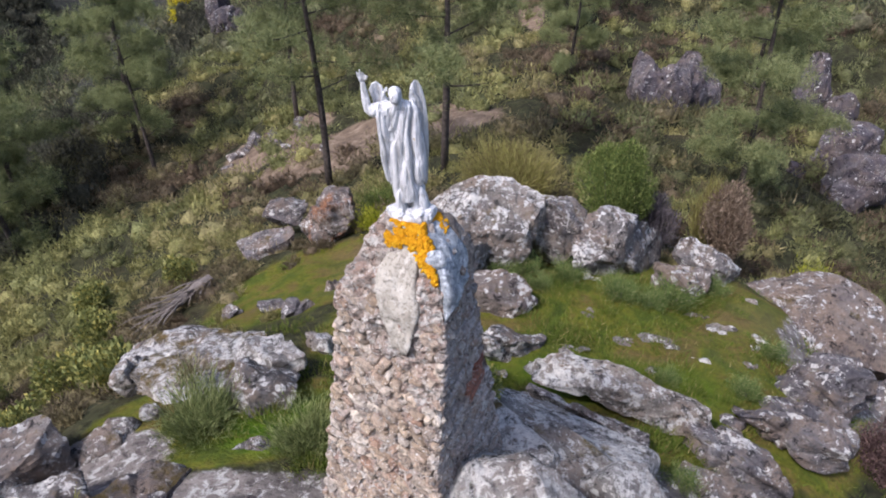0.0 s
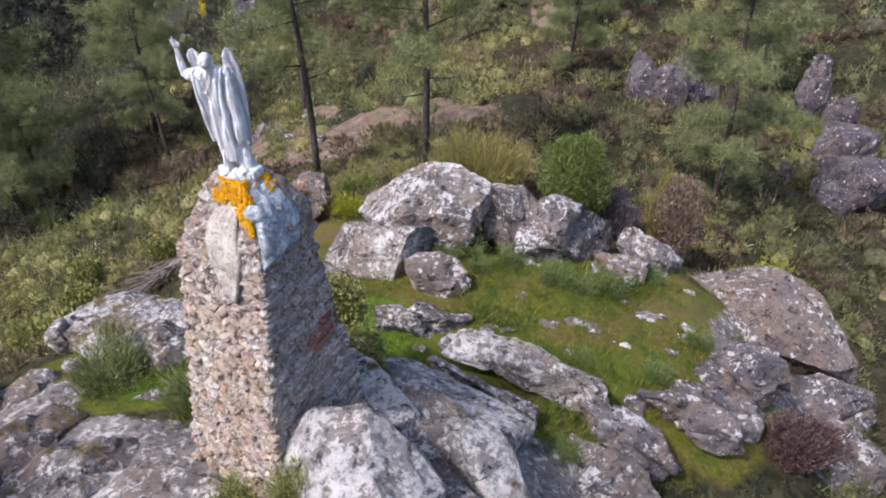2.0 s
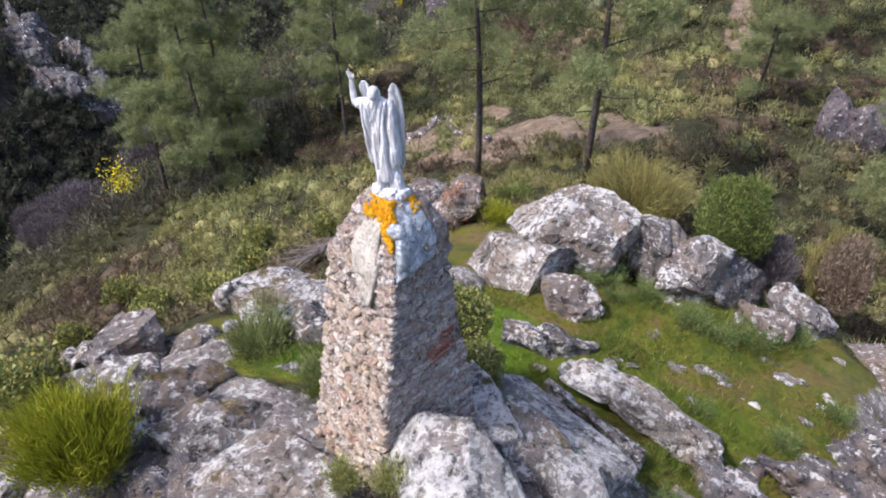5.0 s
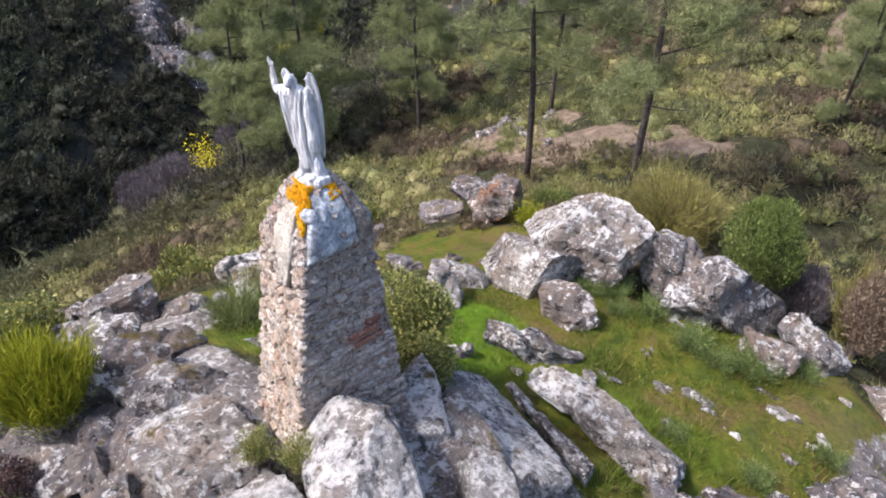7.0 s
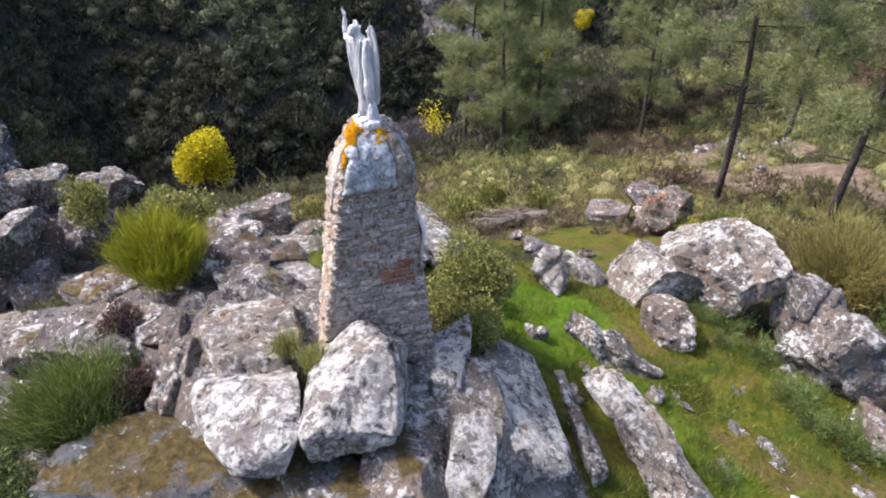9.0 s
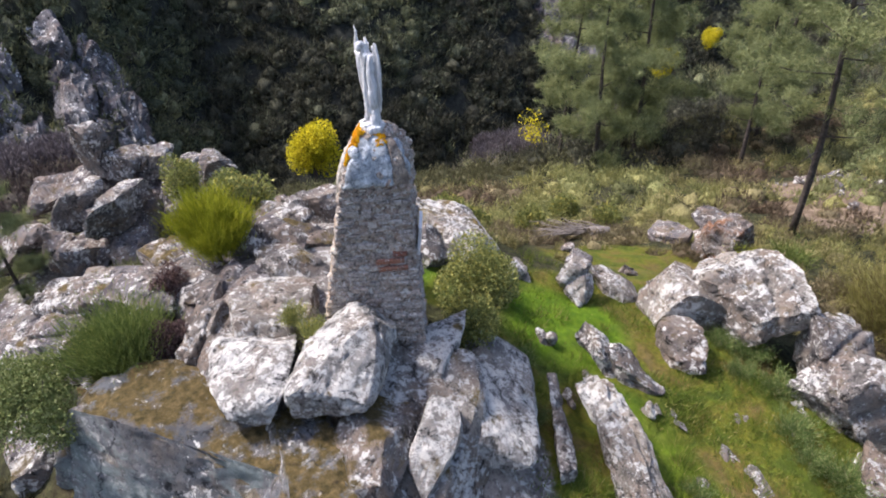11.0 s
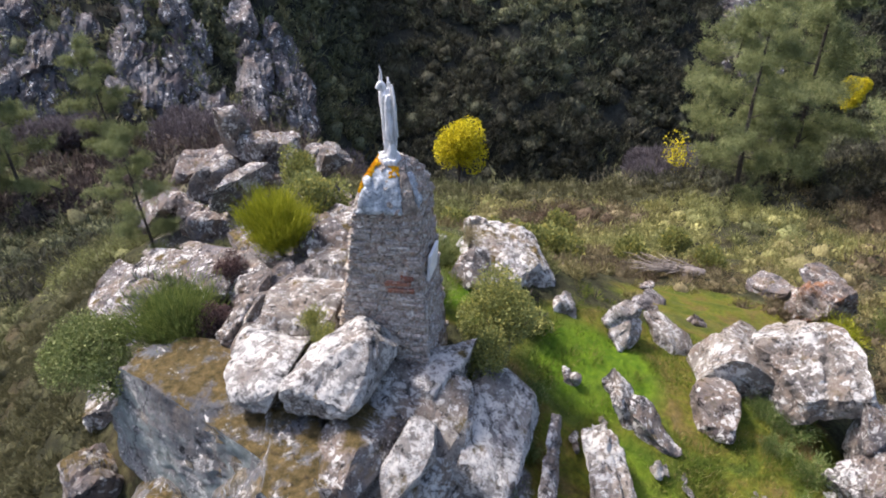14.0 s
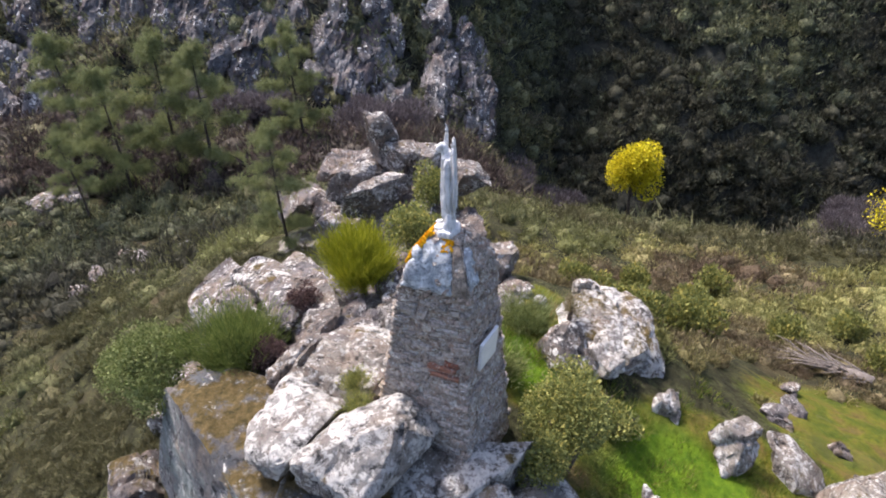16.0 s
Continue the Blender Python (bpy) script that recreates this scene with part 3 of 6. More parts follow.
# ---------------------------------------------------------------- rocks
def rock_mesh(half, seed, material, sub=4, blocky=4.0, cuts=14, rough=1.0, joint=1.0):
    """A weathered boulder: a blocky ball, cut by flat joints, layered, worn and pitted."""
    rng = random.Random(seed)
    bm = bmesh.new()
    bmesh.ops.create_icosphere(bm, subdivisions=sub, radius=1.0)
    h = np.array(half)
    s = float(h.min())
    D = np.array([v.co[:] for v in bm.verts])
    P = D * ((np.abs(D) ** blocky).sum(1) ** (-1 / blocky))[:, None] * h
    for _ in range(cuts):
        n = np.array([rng.gauss(0, 1), rng.gauss(0, 1), rng.gauss(0, 0.7)]) / np.sqrt(h)
        n /= np.linalg.norm(n)
        o = np.linalg.norm(n * h) * rng.uniform(0.6, 0.95)
        e = np.clip(P @ n - o, 0, None)
        P -= n * (e * 0.985)[:, None]
    # two or three joints running through the block
    for _ in range(rng.choice((1, 2, 2, 3))):
        n = np.array([rng.gauss(0, 1), rng.gauss(0, 1), rng.gauss(0, 0.9)])
        n /= np.linalg.norm(n)
        o = rng.uniform(-0.5, 0.5) * np.linalg.norm(n * h)
        k = np.exp(-((P @ n - o) / (0.035 + 0.03 * s)) ** 2)
        P -= D * (k * 0.085 * min(1.0, 0.5 + s) * rough * joint)[:, None]
    off = Vector((rng.uniform(-50, 50), rng.uniform(-50, 50), rng.uniform(-50, 50)))
    tilt = Vector((rng.uniform(-0.4, 0.4), rng.uniform(-0.4, 0.4), 1)).normalized()
    big = float(h.max())
    m1, m2 = min(s, 0.9), min(s, 1.0) ** 0.5
    if big > 3:
        m2 *= big * 0.35
    f = 1.0 if big < 3 else 0.22
    for v, p, d in zip(bm.verts, P, D):
        q = Vector(p)
        a = noise.fractal(q * (1.3 / big) + off, 1.0, 2.0, 3) * 0.13 * m1
        b = noise.fractal(q * 2.6 * f + off, 0.7, 2.2, 7) * 0.062 * m2
        t = q.dot(tilt) * 7.0 * f + noise.noise(q * 1.5 * f + off) * 1.6
        layer = (abs((t % 1.0) - 0.5) - 0.25) * 0.05 * m2
        c = abs(noise.noise(q * 2.1 * f + off * 0.5))
        pit = -max(0.0, 0.07 - c) * 0.8 * m2
        v.co = q + Vector(d) * (a + b + layer + pit) * rough
    return bm_mesh("boulder", bm, material, crisp=0.42)


def root(me, m, floor):
    """Carry the underside of a block down into the ground."""
    co = np.empty(len(me.vertices) * 3, np.float32)
    me.vertices.foreach_get("co", co)
    R, o = np.array(m.to_3x3()), np.array(m.translation)
    P = co.reshape(-1, 3) @ R.T + o
    low = P[:, 2].min()
    if low > floor:
        k = np.clip((o[2] - P[:, 2]) / (o[2] - low), 0, 1)
        P[:, :2] = o[:2] + (P[:, :2] - o[:2]) * (1 + 0.3 * k[:, None])
        P[:, 2] -= k ** 1.5 * (low - floor)
        me.vertices.foreach_set("co", ((P - o) @ R).astype(np.float32).ravel())
        me.update()


ROCK_SEED = [100]


def boulder(x, y, z, half, yaw=0, pitch=0, roll=0, material=None, label="grey lichen-spotted boulder on the grass", group="boulders on the knoll", sub=4, blocky=4.0, cuts=14, rough=1.0, name="boulder", seed=0, sunk=True, joint=1.0):
    ROCK_SEED[0] += 1
    if max(half) < 0.75:
        sub = min(sub, 4)
    me = rock_mesh(half, seed or ROCK_SEED[0], material or M_ROCK, sub, blocky, cuts, rough, joint)
    ob = new(name, me)
    m = pose(x, y, z, roll, pitch, yaw)
    ob.matrix_basis = m
    if seed and sunk and group == "boulders on the knoll":
        root(me, m, ground_z(x, y) - 0.12)
    return tagged(ob, label, "rock", group)


PALE, MOSSY, DARK, RUST = M_ROCK_PALE, M_ROCK_MOSSY, M_ROCK_DARK, M_ROCK_RUST
# north edge of the meadow
boulder(0.11, 12.55, -2.53, (1.53, 0.84, 0.76), -25, -33, 17, PALE, "huge pale split boulder at the meadow's edge", sub=5, blocky=8, cuts=7, seed=15)
boulder(-0.68, 11.9, -3.1, (1.75, 1.0, 0.6), -18, -13, -26, PALE, "low pale slab split from the huge boulder", sub=5, blocky=5, cuts=9, seed=11)
boulder(1.93, 13.12, -2.5, (0.61, 0.95, 0.55), -19, 31, -28, M_ROCK, "grey boulder wedged behind its larger neighbour", sub=5, blocky=4, cuts=12, seed=21)
boulder(0.59, 10.47, -2.6, (0.69, 0.43, 0.36), -35, -17, 1, M_ROCK_BROWN, "squared brown-grey block lying on the moss", sub=5, blocky=7, cuts=6, seed=15)
boulder(3.23, 12.61, -3.09, (1.45, 0.66, 1.0), 52, 15, 3, M_ROCK, "rounded brown-grey boulder among grass tufts", sub=5, blocky=4, cuts=10, seed=14)
boulder(5.12, 12.12, -3.0, (0.81, 0.4, 0.46), -6, 16, 3, M_ROCK, "upright pale-topped boulder in the grass", sub=5, blocky=4, cuts=12, seed=20)
boulder(4.28, 11.41, -2.97, (0.6, 0.46, 0.43), -17, 3, -2, M_ROCK_BROWN, "low boulder half sunk in the grass", sub=5, blocky=4, cuts=12, seed=16)
boulder(7.7, 11.4, -4.1, (2.2, 1.15, 0.5), -24, 15, 18, M_ROCK_BROWN, "long sloping slab on the hill's shoulder", sub=5, blocky=6, cuts=8, seed=6)
boulder(6.17, 8.77, -3.02, (0.88, 0.55, 0.47), -15, 3, -7, DARK, "lichen-grey boulder with a mossy top", sub=5, blocky=4, cuts=12, seed=7)
boulder(8.3, 9.6, -4.6, (1.1, 0.7, 0.8), 20, 5, 0, DARK, "dark boulder on the steep edge", sub=5)
boulder(7.9, 8.3, -4.5, (0.9, 0.6, 0.6), -20, 5, 0, M_ROCK, "grey boulder on the steep edge", sub=5)
# ribs of rock in the meadow
boulder(2.33, 7.62, -2.06, (1.48, 0.32, 0.31), -12, 8, 0, PALE, "long narrow rib of rock in the moss", sub=5, rough=1.5, blocky=5, cuts=9, seed=17)
boulder(1.78, 6.79, -1.8, (0.94, 0.15, 0.24), -26, 9, 13, M_ROCK, "thin rib of rock in the moss", sub=5, rough=1.5, blocky=5, cuts=9, seed=3)
boulder(0.61, 8.89, -2.42, (1.02, 0.31, 0.33), 29, 17, -8, M_ROCK, "flat grey rock in the moss", sub=5, rough=1.5, blocky=5, cuts=12, seed=8)
boulder(4.06, 7.45, -2.96, (0.48, 0.33, 0.44), -37, -6, 6, DARK, "grey rock below the rib", sub=5, blocky=4, cuts=12, seed=7)
boulder(5.4, 7.85, -3.08, (0.8, 0.42, 0.38), -20, 5, 0, DARK, "grey rock with white lichen spots", sub=5)
boulder(4.84, 7.27, -2.52, (0.79, 0.28, 0.39), -36, 10, 13, DARK, "grey slanting rock with white lichen spots", sub=5, rough=1.5, blocky=5, cuts=10, seed=4)
boulder(3.58, 9.51, -3.0, (0.65, 0.18, 0.19), -14, 7, 0, M_ROCK, "small flat rock in the moss", blocky=4, cuts=12, seed=14)
boulder(4.0, 8.75, -3.0, (0.35, 0.12, 0.14), -22, 4, 0, M_ROCK, "small flat rock in the moss")
boulder(2.35, 10.35, -2.95, (0.28, 0.16, 0.13), 10, 0, 0, M_ROCK, "small flat stone in the moss")
boulder(4.8, 10.25, -3.14, (0.36, 0.12, 0.12), -15, 0, 0, PALE, "small flat stone in the moss")
boulder(5.4, 10.1, -3.25, (0.3, 0.12, 0.12), -35, 0, 0, PALE, "small flat stone in the moss")
boulder(5.7, 11.2, -3.35, (0.2, 0.15, 0.14), 0, 0, 0, PALE, "small flat stone in the moss")
boulder(1.75, 8.8, -2.48, (0.22, 0.16, 0.14), 0, 0, 0, PALE, "small flat stone in the moss")
boulder(1.05, 7.5, -2.2, (0.22, 0.1, 0.1), -20, 0, 0, M_ROCK, "small flat stone in the moss")
boulder(-0.3, 7.9, -2.15, (0.24, 0.16, 0.16), 30, 0, 0, M_ROCK, "small flat stone in the moss")
boulder(-1.59, 9.55, -2.28, (0.38, 0.53, 0.35), 23, 2, -12, PALE, "pale upright stone at the meadow's edge", sub=5, blocky=4, cuts=12, seed=12)
boulder(-1.81, 10.77, -2.97, (0.61, 0.65, 0.27), -8, 20, -34, PALE, "pale long stone at the meadow's edge", sub=5, blocky=4, cuts=12, seed=4)
# slabs below the pillar, east side
boulder(1.22, 5.93, -1.33, (1.11, 0.76, 0.31), -41, -6, -26, M_ROCK_WHITE, "tilted tooth-shaped slab with white lichen", sub=5, blocky=9, cuts=5, rough=0.65, joint=0.5, seed=4)
boulder(0.52, 5.25, -0.67, (0.97, 0.34, 0.31), -48, 0, 2, M_ROCK_WHITE, "tilted lichen-white slab beside the pillar", sub=5, blocky=9, cuts=5, rough=0.65, joint=0.5, seed=7)
boulder(1.83, 4.6, -1.07, (0.72, 0.3, 0.55), -52, 35, -13, M_ROCK_WHITE, "steep lichen-white slab below the pillar", sub=5, blocky=9, cuts=5, rough=0.65, joint=0.5, seed=6)
boulder(1.51, 4.02, -0.79, (0.99, 0.59, 0.36), -39, -16, -8, MOSSY, "broad mossy slab under the fallen boulder", sub=5, blocky=9, cuts=5, rough=0.65, joint=0.5, seed=19)
boulder(3.3, 6.1, -2.4, (0.7, 0.3, 0.35), -20, 14, -6, M_ROCK, "tilted grey slab on the slope", sub=5)
boulder(3.5, 5.6, -2.5, (0.9, 0.5, 0.6), -20, 15, -6, M_ROCK, "grey slab on the steep slope", sub=5)
boulder(3.1, 4.2, -2.2, (0.8, 0.7, 0.9), -20, 15, 0, M_ROCK, "grey slab on the steep slope", sub=5)
boulder(1.95, 4.45, -1.55, (1.9, 0.85, 0.65), -22, 20, -6, PALE, "broad bedrock slope below the pillar", sub=5, blocky=9, cuts=4, rough=0.7)
boulder(3.9, 6.6, -2.55, (1.05, 0.4, 0.38), -22, 12, 0, DARK, "grey slanting rock with white lichen spots", sub=5)
# boulders south of the pillar
boulder(0.66, 3.84, 0.03, (1.01, 0.56, 0.42), -42, 6, 19, M_ROCK_WHITE, "big bright boulder leaning on the pillar's foot", sub=5, blocky=3.5, cuts=9, seed=17, sunk=False, joint=0.12, rough=0.9)
boulder(0.05, 2.71, -0.25, (0.89, 0.78, 0.28), -23, 3, 20, M_ROCK_WHITE, "big pale boulder with white lichen", sub=5, blocky=3.5, cuts=10, seed=4, sunk=False, joint=0.4)
boulder(-1.25, 3.39, -0.45, (1.1, 1.0, 0.28), -16, -18, -2, PALE, "broad pale boulder beside the pillar", sub=5, blocky=4, cuts=12, seed=1)
boulder(-1.35, 2.22, -0.77, (0.75, 0.29, 0.26), -47, 24, 11, PALE, "pale boulder on the ledge", sub=5, blocky=4, cuts=12, seed=15)
boulder(-1.9, 3.95, -0.95, (1.0, 0.5, 0.4), 15, 2, 6, M_ROCK, "flat layered rock ledge on the ridge", sub=5, blocky=6, cuts=8)
boulder(-2.58, 3.98, -0.8, (0.93, 0.53, 0.4), 26, -10, -10, M_ROCK, "rounded grey rock on the ridge", sub=5, blocky=4, cuts=10, seed=15)
boulder(-3.42, 4.5, -1.0, (1.34, 0.48, 0.34), 64, 16, 12, MOSSY, "long rounded rock with mossy top", sub=5, blocky=4, cuts=10, seed=12)
boulder(-3.6, 3.75, -0.78, (1.0, 0.55, 0.4), 20, -4, 4, DARK, "flat layered rock ledge on the ridge", sub=5, blocky=6, cuts=8)
boulder(-2.35, 3.05, -0.85, (0.9, 0.6, 0.3), 12, -3, 6, DARK, "thin flat rock ledge on the ridge", sub=5, blocky=6, cuts=8)
boulder(-4.8, 4.2, -1.35, (1.0, 0.6, 0.5), 20, -10, 0, M_ROCK, "flat layered rock ledge on the ridge", sub=5, blocky=6, cuts=8)
boulder(-3.35, 1.9, -1.3, (1.1, 0.75, 0.4), 32, -12, 4, M_ROCK, "smooth pale rock slope on the ridge", sub=5)
boulder(-4.6, 1.5, -2.05, (1.3, 0.75, 0.36), 36, -16, 4, PALE, "smooth pale rock slope on the ridge", sub=5)
boulder(-5.5, -0.1, -3.1, (2.0, 1.1, 0.4), 38, -16, 4, M_ROCK, "smooth pale rock slope on the ridge", sub=5, blocky=6, cuts=8)
boulder(-3.6, 0.5, -2.2, (1.1, 0.7, 0.5), 35, -12, 4, M_ROCK, "grey rock slope on the ridge", sub=5)
boulder(-7.2, -1.2, -4.2, (1.3, 0.8, 0.6), 30, -12, 0, M_ROCK, "grey rock edge on the steep side", sub=5)
boulder(-5.9, 2.6, -2.35, (1.2, 0.8, 0.45), 30, -12, 0, MOSSY, "mossy rock ledge on the ridge", sub=5)
boulder(0.15, 1.8, -1.6, (1.95, 1.05, 0.95), 46, -2, -3, M_ROCK_SHELF, "massive mossy rock shelf above the drop", sub=5, blocky=9, cuts=5, rough=0.75)
boulder(1.1, 2.75, -1.55, (1.2, 1.0, 1.05), 52, 0, 0, M_ROCK_SHELF, "massive mossy rock shelf above the drop", sub=5, blocky=9, cuts=5, rough=0.75)
boulder(2.0, 3.3, -1.7, (0.9, 0.9, 1.2), 48, 0, 0, M_ROCK_SHELF, "sheer grey rock face above the drop", sub=5, blocky=9, cuts=5, rough=0.75)
boulder(-1.35, 0.7, -2.1, (1.1, 0.8, 1.0), 40, 0, 0, M_ROCK_SHELF, "massive mossy rock shelf above the drop", sub=5, blocky=6)
boulder(-2.9, -0.6, -3.4, (1.2, 0.8, 0.6), 30, -10, 0, M_ROCK, "grey rock on the steep side", sub=5)
boulder(-1.0, -0.7, -3.7, (1.0, 0.7, 0.9), 20, 0, 0, MOSSY, "mossy grey rock on the steep side", sub=5)
boulder(2.9, 2.4, -3.2, (1.3, 1.1, 1.3), 50, 0, 0, M_ROCK_SHELF, "dark rock foot of the drop", sub=5)
boulder(1.0, 0.9, -3.2, (1.4, 0.9, 1.3), 48, 0, 0, M_ROCK_SHELF, "grey rock foot of the drop", sub=5, blocky=6)
# thin layered ledges stepping down the western ridge
LEDGES = [(-2.9, 2.35, -0.92, 1.0, 0.5), (-3.3, 1.55, -1.05, 1.1, 0.45), (-3.9, 2.2, -1.25, 1.2, 0.5), (-4.3, 1.25, -1.6, 1.3, 0.5), (-4.9, 1.9, -1.85, 1.1, 0.45), (-5.2, 0.75, -2.2, 1.4, 0.5), (-5.9, 0.2, -2.65, 1.3, 0.5), (-4.7, 0.1, -2.35, 1.2, 0.45), (-6.4, -0.6, -3.2, 1.3, 0.5), (-6.3, 1.0, -2.75, 1.1, 0.4)]
for k, (x, y, z, a, b) in enumerate(LEDGES):
    boulder(x, y, z + 0.06, (a, b, 0.2), 36 + 5 * (k % 3), -17 + 3 * (k % 2), 4, (M_ROCK, DARK, M_ROCK)[k % 3], "thin layered ledge of dark-lined grey rock", "ledges of the western ridge", sub=5, blocky=7, cuts=7, rough=1.2)
# broad flat beds of rock that the boulders lie on
boulder(-2.0, 3.0, -1.1, (1.7, 1.05, 0.36), 20, -6, 4, DARK, "broad flat bed of dark grey rock on the ridge", sub=5, blocky=8, cuts=5, rough=0.7, joint=0.4)
boulder(-3.1, 2.2, -1.3, (1.6, 1.0, 0.36), 32, -12, 4, DARK, "broad flat bed of dark grey rock on the ridge", sub=5, blocky=8, cuts=5, rough=0.7, joint=0.4)
boulder(-0.9, 2.7, -0.85, (1.1, 0.95, 0.42), -20, 0, 4, M_ROCK, "broad flat bed of grey rock under the boulders", sub=5, blocky=8, cuts=5, rough=0.7, joint=0.4)
# west of the pillar
boulder(-1.35, 4.1, -1.15, (0.9, 0.45, 0.45), 18, 3, 8, M_ROCK, "sloping grey rock at the pillar's foot", sub=5)
boulder(-5.45, 5.36, -1.5, (0.85, 0.6, 0.52), 20, -4, 8, M_ROCK, "white-spotted grey rock slab", sub=5)
boulder(-6.3, 4.9, -2.1, (0.9, 0.6, 0.5), 10, -6, 4, M_ROCK, "white-spotted grey rock slab", sub=5)
boulder(-4.6, 6.0, -1.6, (0.5, 0.35, 0.32), 20, -4, 8, M_ROCK, "white-spotted grey rock slab", sub=5)
boulder(-3.75, 7.65, -2.14, (1.6, 1.15, 0.56), 2, -3, -12, M_ROCK_CROWN, "pale boulder with mossy crown", sub=5, blocky=3.5, cuts=12, seed=15)
boulder(-2.77, 6.66, -1.5, (0.64, 0.7, 0.6), 11, 11, 10, M_ROCK, "purple-grey boulder beside the grass", sub=5, blocky=5, cuts=12, seed=11)
boulder(-2.75, 7.45, -1.5, (0.5, 0.4, 0.35), 10, 0, 0, M_ROCK_WHITE, "bluish lichen-covered boulder by the grass", sub=5, seed=31)
boulder(-4.95, 7.4, -1.85, (0.35, 0.3, 0.35), 20, 0, 0, PALE, "small pale stone by the boulder")
boulder(-4.1, 6.35, -1.5, (0.24, 0.2, 0.18), 0, 0, 0, PALE, "small round stone in the grass")
boulder(-2.3, 8.6, -2.25, (0.5, 0.28, 0.28), -30, 0, 0, PALE, "small pale stone in the grass")
boulder(-2.6, 5.35, -1.2, (0.45, 0.25, 0.25), 20, 0, 0, M_ROCK, "small grey rock in the grass")
# rusty pair in the saddle
boulder(-3.77, 16.65, -4.99, (0.93, 0.82, 0.83), -1, 6, 3, RUST, "rust-stained boulder with a dark hollow", "boulders in the saddle", sub=5, blocky=4, cuts=12, seed=7)
boulder(-5.8, 16.84, -6.05, (1.22, 0.58, 0.4), -7, -30, 15, DARK, "dark boulder beside the rusty one", "boulders in the saddle", sub=5, blocky=4, cuts=12, seed=8)
boulder(-5.5, 18.1, -5.7, (0.81, 0.52, 0.38), 6, -13, -3, DARK, "dark boulder behind its rusty pair", "boulders in the saddle", sub=5, blocky=4, cuts=12, seed=14)
# outcrop on the ridge's end
OUT = [(-17.36, 1.11, -4.56, (0.81, 0.66, 1.05), 6, 4, 13, 9), (-16.77, 1.84, -5.08, (0.83, 0.78, 0.52), 30, 6, 2, 9), (-16.49, 2.89, -5.14, (0.65, 0.7, 0.51), 44, 3, 12, 9), (-17.71, -0.55, -6.17, (0.92, 0.92, 0.48), -9, -5, 5, 14),
       (-15.88, 0.21, -5.82, (0.68, 0.97, 0.75), 58, 9, 4, 9), (-14.49, 1.45, -5.53, (0.67, 1.51, 0.72), 45, 4, -8, 7), (-15.35, 4.66, -5.24, (0.96, 0.67, 0.5), 20, -4, -9, 11), (-15.3, -0.6, -7.0, (0.9, 0.63, 0.79), 23, 0, 2, 16),
       (-14.4, 0.0, -7.0, (1.1, 0.8, 0.9), 20, 0, 0, 0), (-13.4, 1.6, -6.9, (1.0, 0.8, 0.8), 0, 0, 0, 0), (-16.6, -2.0, -7.4, (1.1, 0.9, 0.9), 30, 0, 0, 0), (-14.7, 3.4, -6.2, (1.1, 0.8, 0.8), 0, 0, 0, 0), (-17.0, 0.6, -6.4, (1.1, 1.2, 0.9), 25, 0, 0, 0),
       (-17.3, 3.0, -6.3, (1.2, 1.0, 1.0), 0, 0, 0, 0), (-12.7, 2.6, -6.9, (0.8, 0.6, 0.6), 30, 0, 0, 0), (-13.8, 4.6, -6.6, (0.9, 0.7, 0.7), 30, 0, 0, 0), (-15.4, 1.8, -6.5, (1.4, 1.4, 1.0), 30, 0, 0, 0), (-16.3, 4.0, -5.9, (0.8, 0.7, 0.6), 50, 0, 0, 0)]
for x, y, z, half, yaw, pitch, roll, seed in OUT:
    boulder(x, y, z, half, yaw, pitch, roll, DARK if z < -5.9 else M_ROCK, "jagged grey boulder piled on the outcrop", "boulders of the outcrop", rough=1.1, blocky=5, cuts=9, seed=seed)
for x, y, r in ((-8.8, 30.2, 0.4), (-9.4, 35.8, 0.6), (-12.0, 30.6, 0.5), (-7.6, 31.8, 0.35), (-2.2, 25.4, 0.3), (-6.2, 27.0, 0.3), (-10.2, 33.2, 0.7), (-11.4, 32.0, 0.5), (-11.6, 34.0, 0.8), (-9.6, 31.4, 0.4), (-12.4, 33.0, 0.5), (-10.6, 35.0, 0.6), (-8.9, 33.4, 0.4), (-3.5, 11.2, 0.45), (-4.2, 11.9, 0.35), (-2.9, 12.3, 0.3), (-5.4, 12.4, 0.3)):
    boulder(x, y, ground_z(x, y) + 0.05, (r, r * 0.7, r * 0.55), x * 40, 6, 0, DARK, "grey-brown rock lying on bare earth", "rocks on bare earth", rough=1.2)
# rocks on the far side of the saddle
FAR_ROCKS = [(7.7, 29.7, -6.4, (0.9, 1.3, 1.5), 10), (8.6, 29.5, -6.4, (0.85, 1.3, 1.55), -10), (9.4, 29.9, -6.4, (0.8, 1.3, 1.5), 20), (10.2, 30.4, -6.6, (0.6, 1.0, 1.1), 30), (15.3, 26.3, -7.8, (1.7, 1.2, 1.3), -30), (14.6, 23.4, -7.5, (1.5, 1.2, 1.3), 10),
             (16.6, 24.4, -7.6, (1.3, 0.9, 1.4), 20), (15.2, 30.2, -6.7, (0.8, 0.7, 1.7), 0), (16.2, 29.6, -7.3, (0.8, 0.7, 1.2), 40), (-21.5, 60, -12.5, (1.3, 1.0, 3.6), 5), (-20.0, 58, -13.6, (1.8, 1.2, 2.2), 30), (12.6, 24.6, -7.9, (1.0, 0.7, 0.7), 40)]
for x, y, z, half, yaw in FAR_ROCKS:
    boulder(x, y, z, half, yaw, 5, 0, M_ROCK_VIOLET, "dark weathered rock face among the scrub", "rocks across the saddle", rough=1.3)
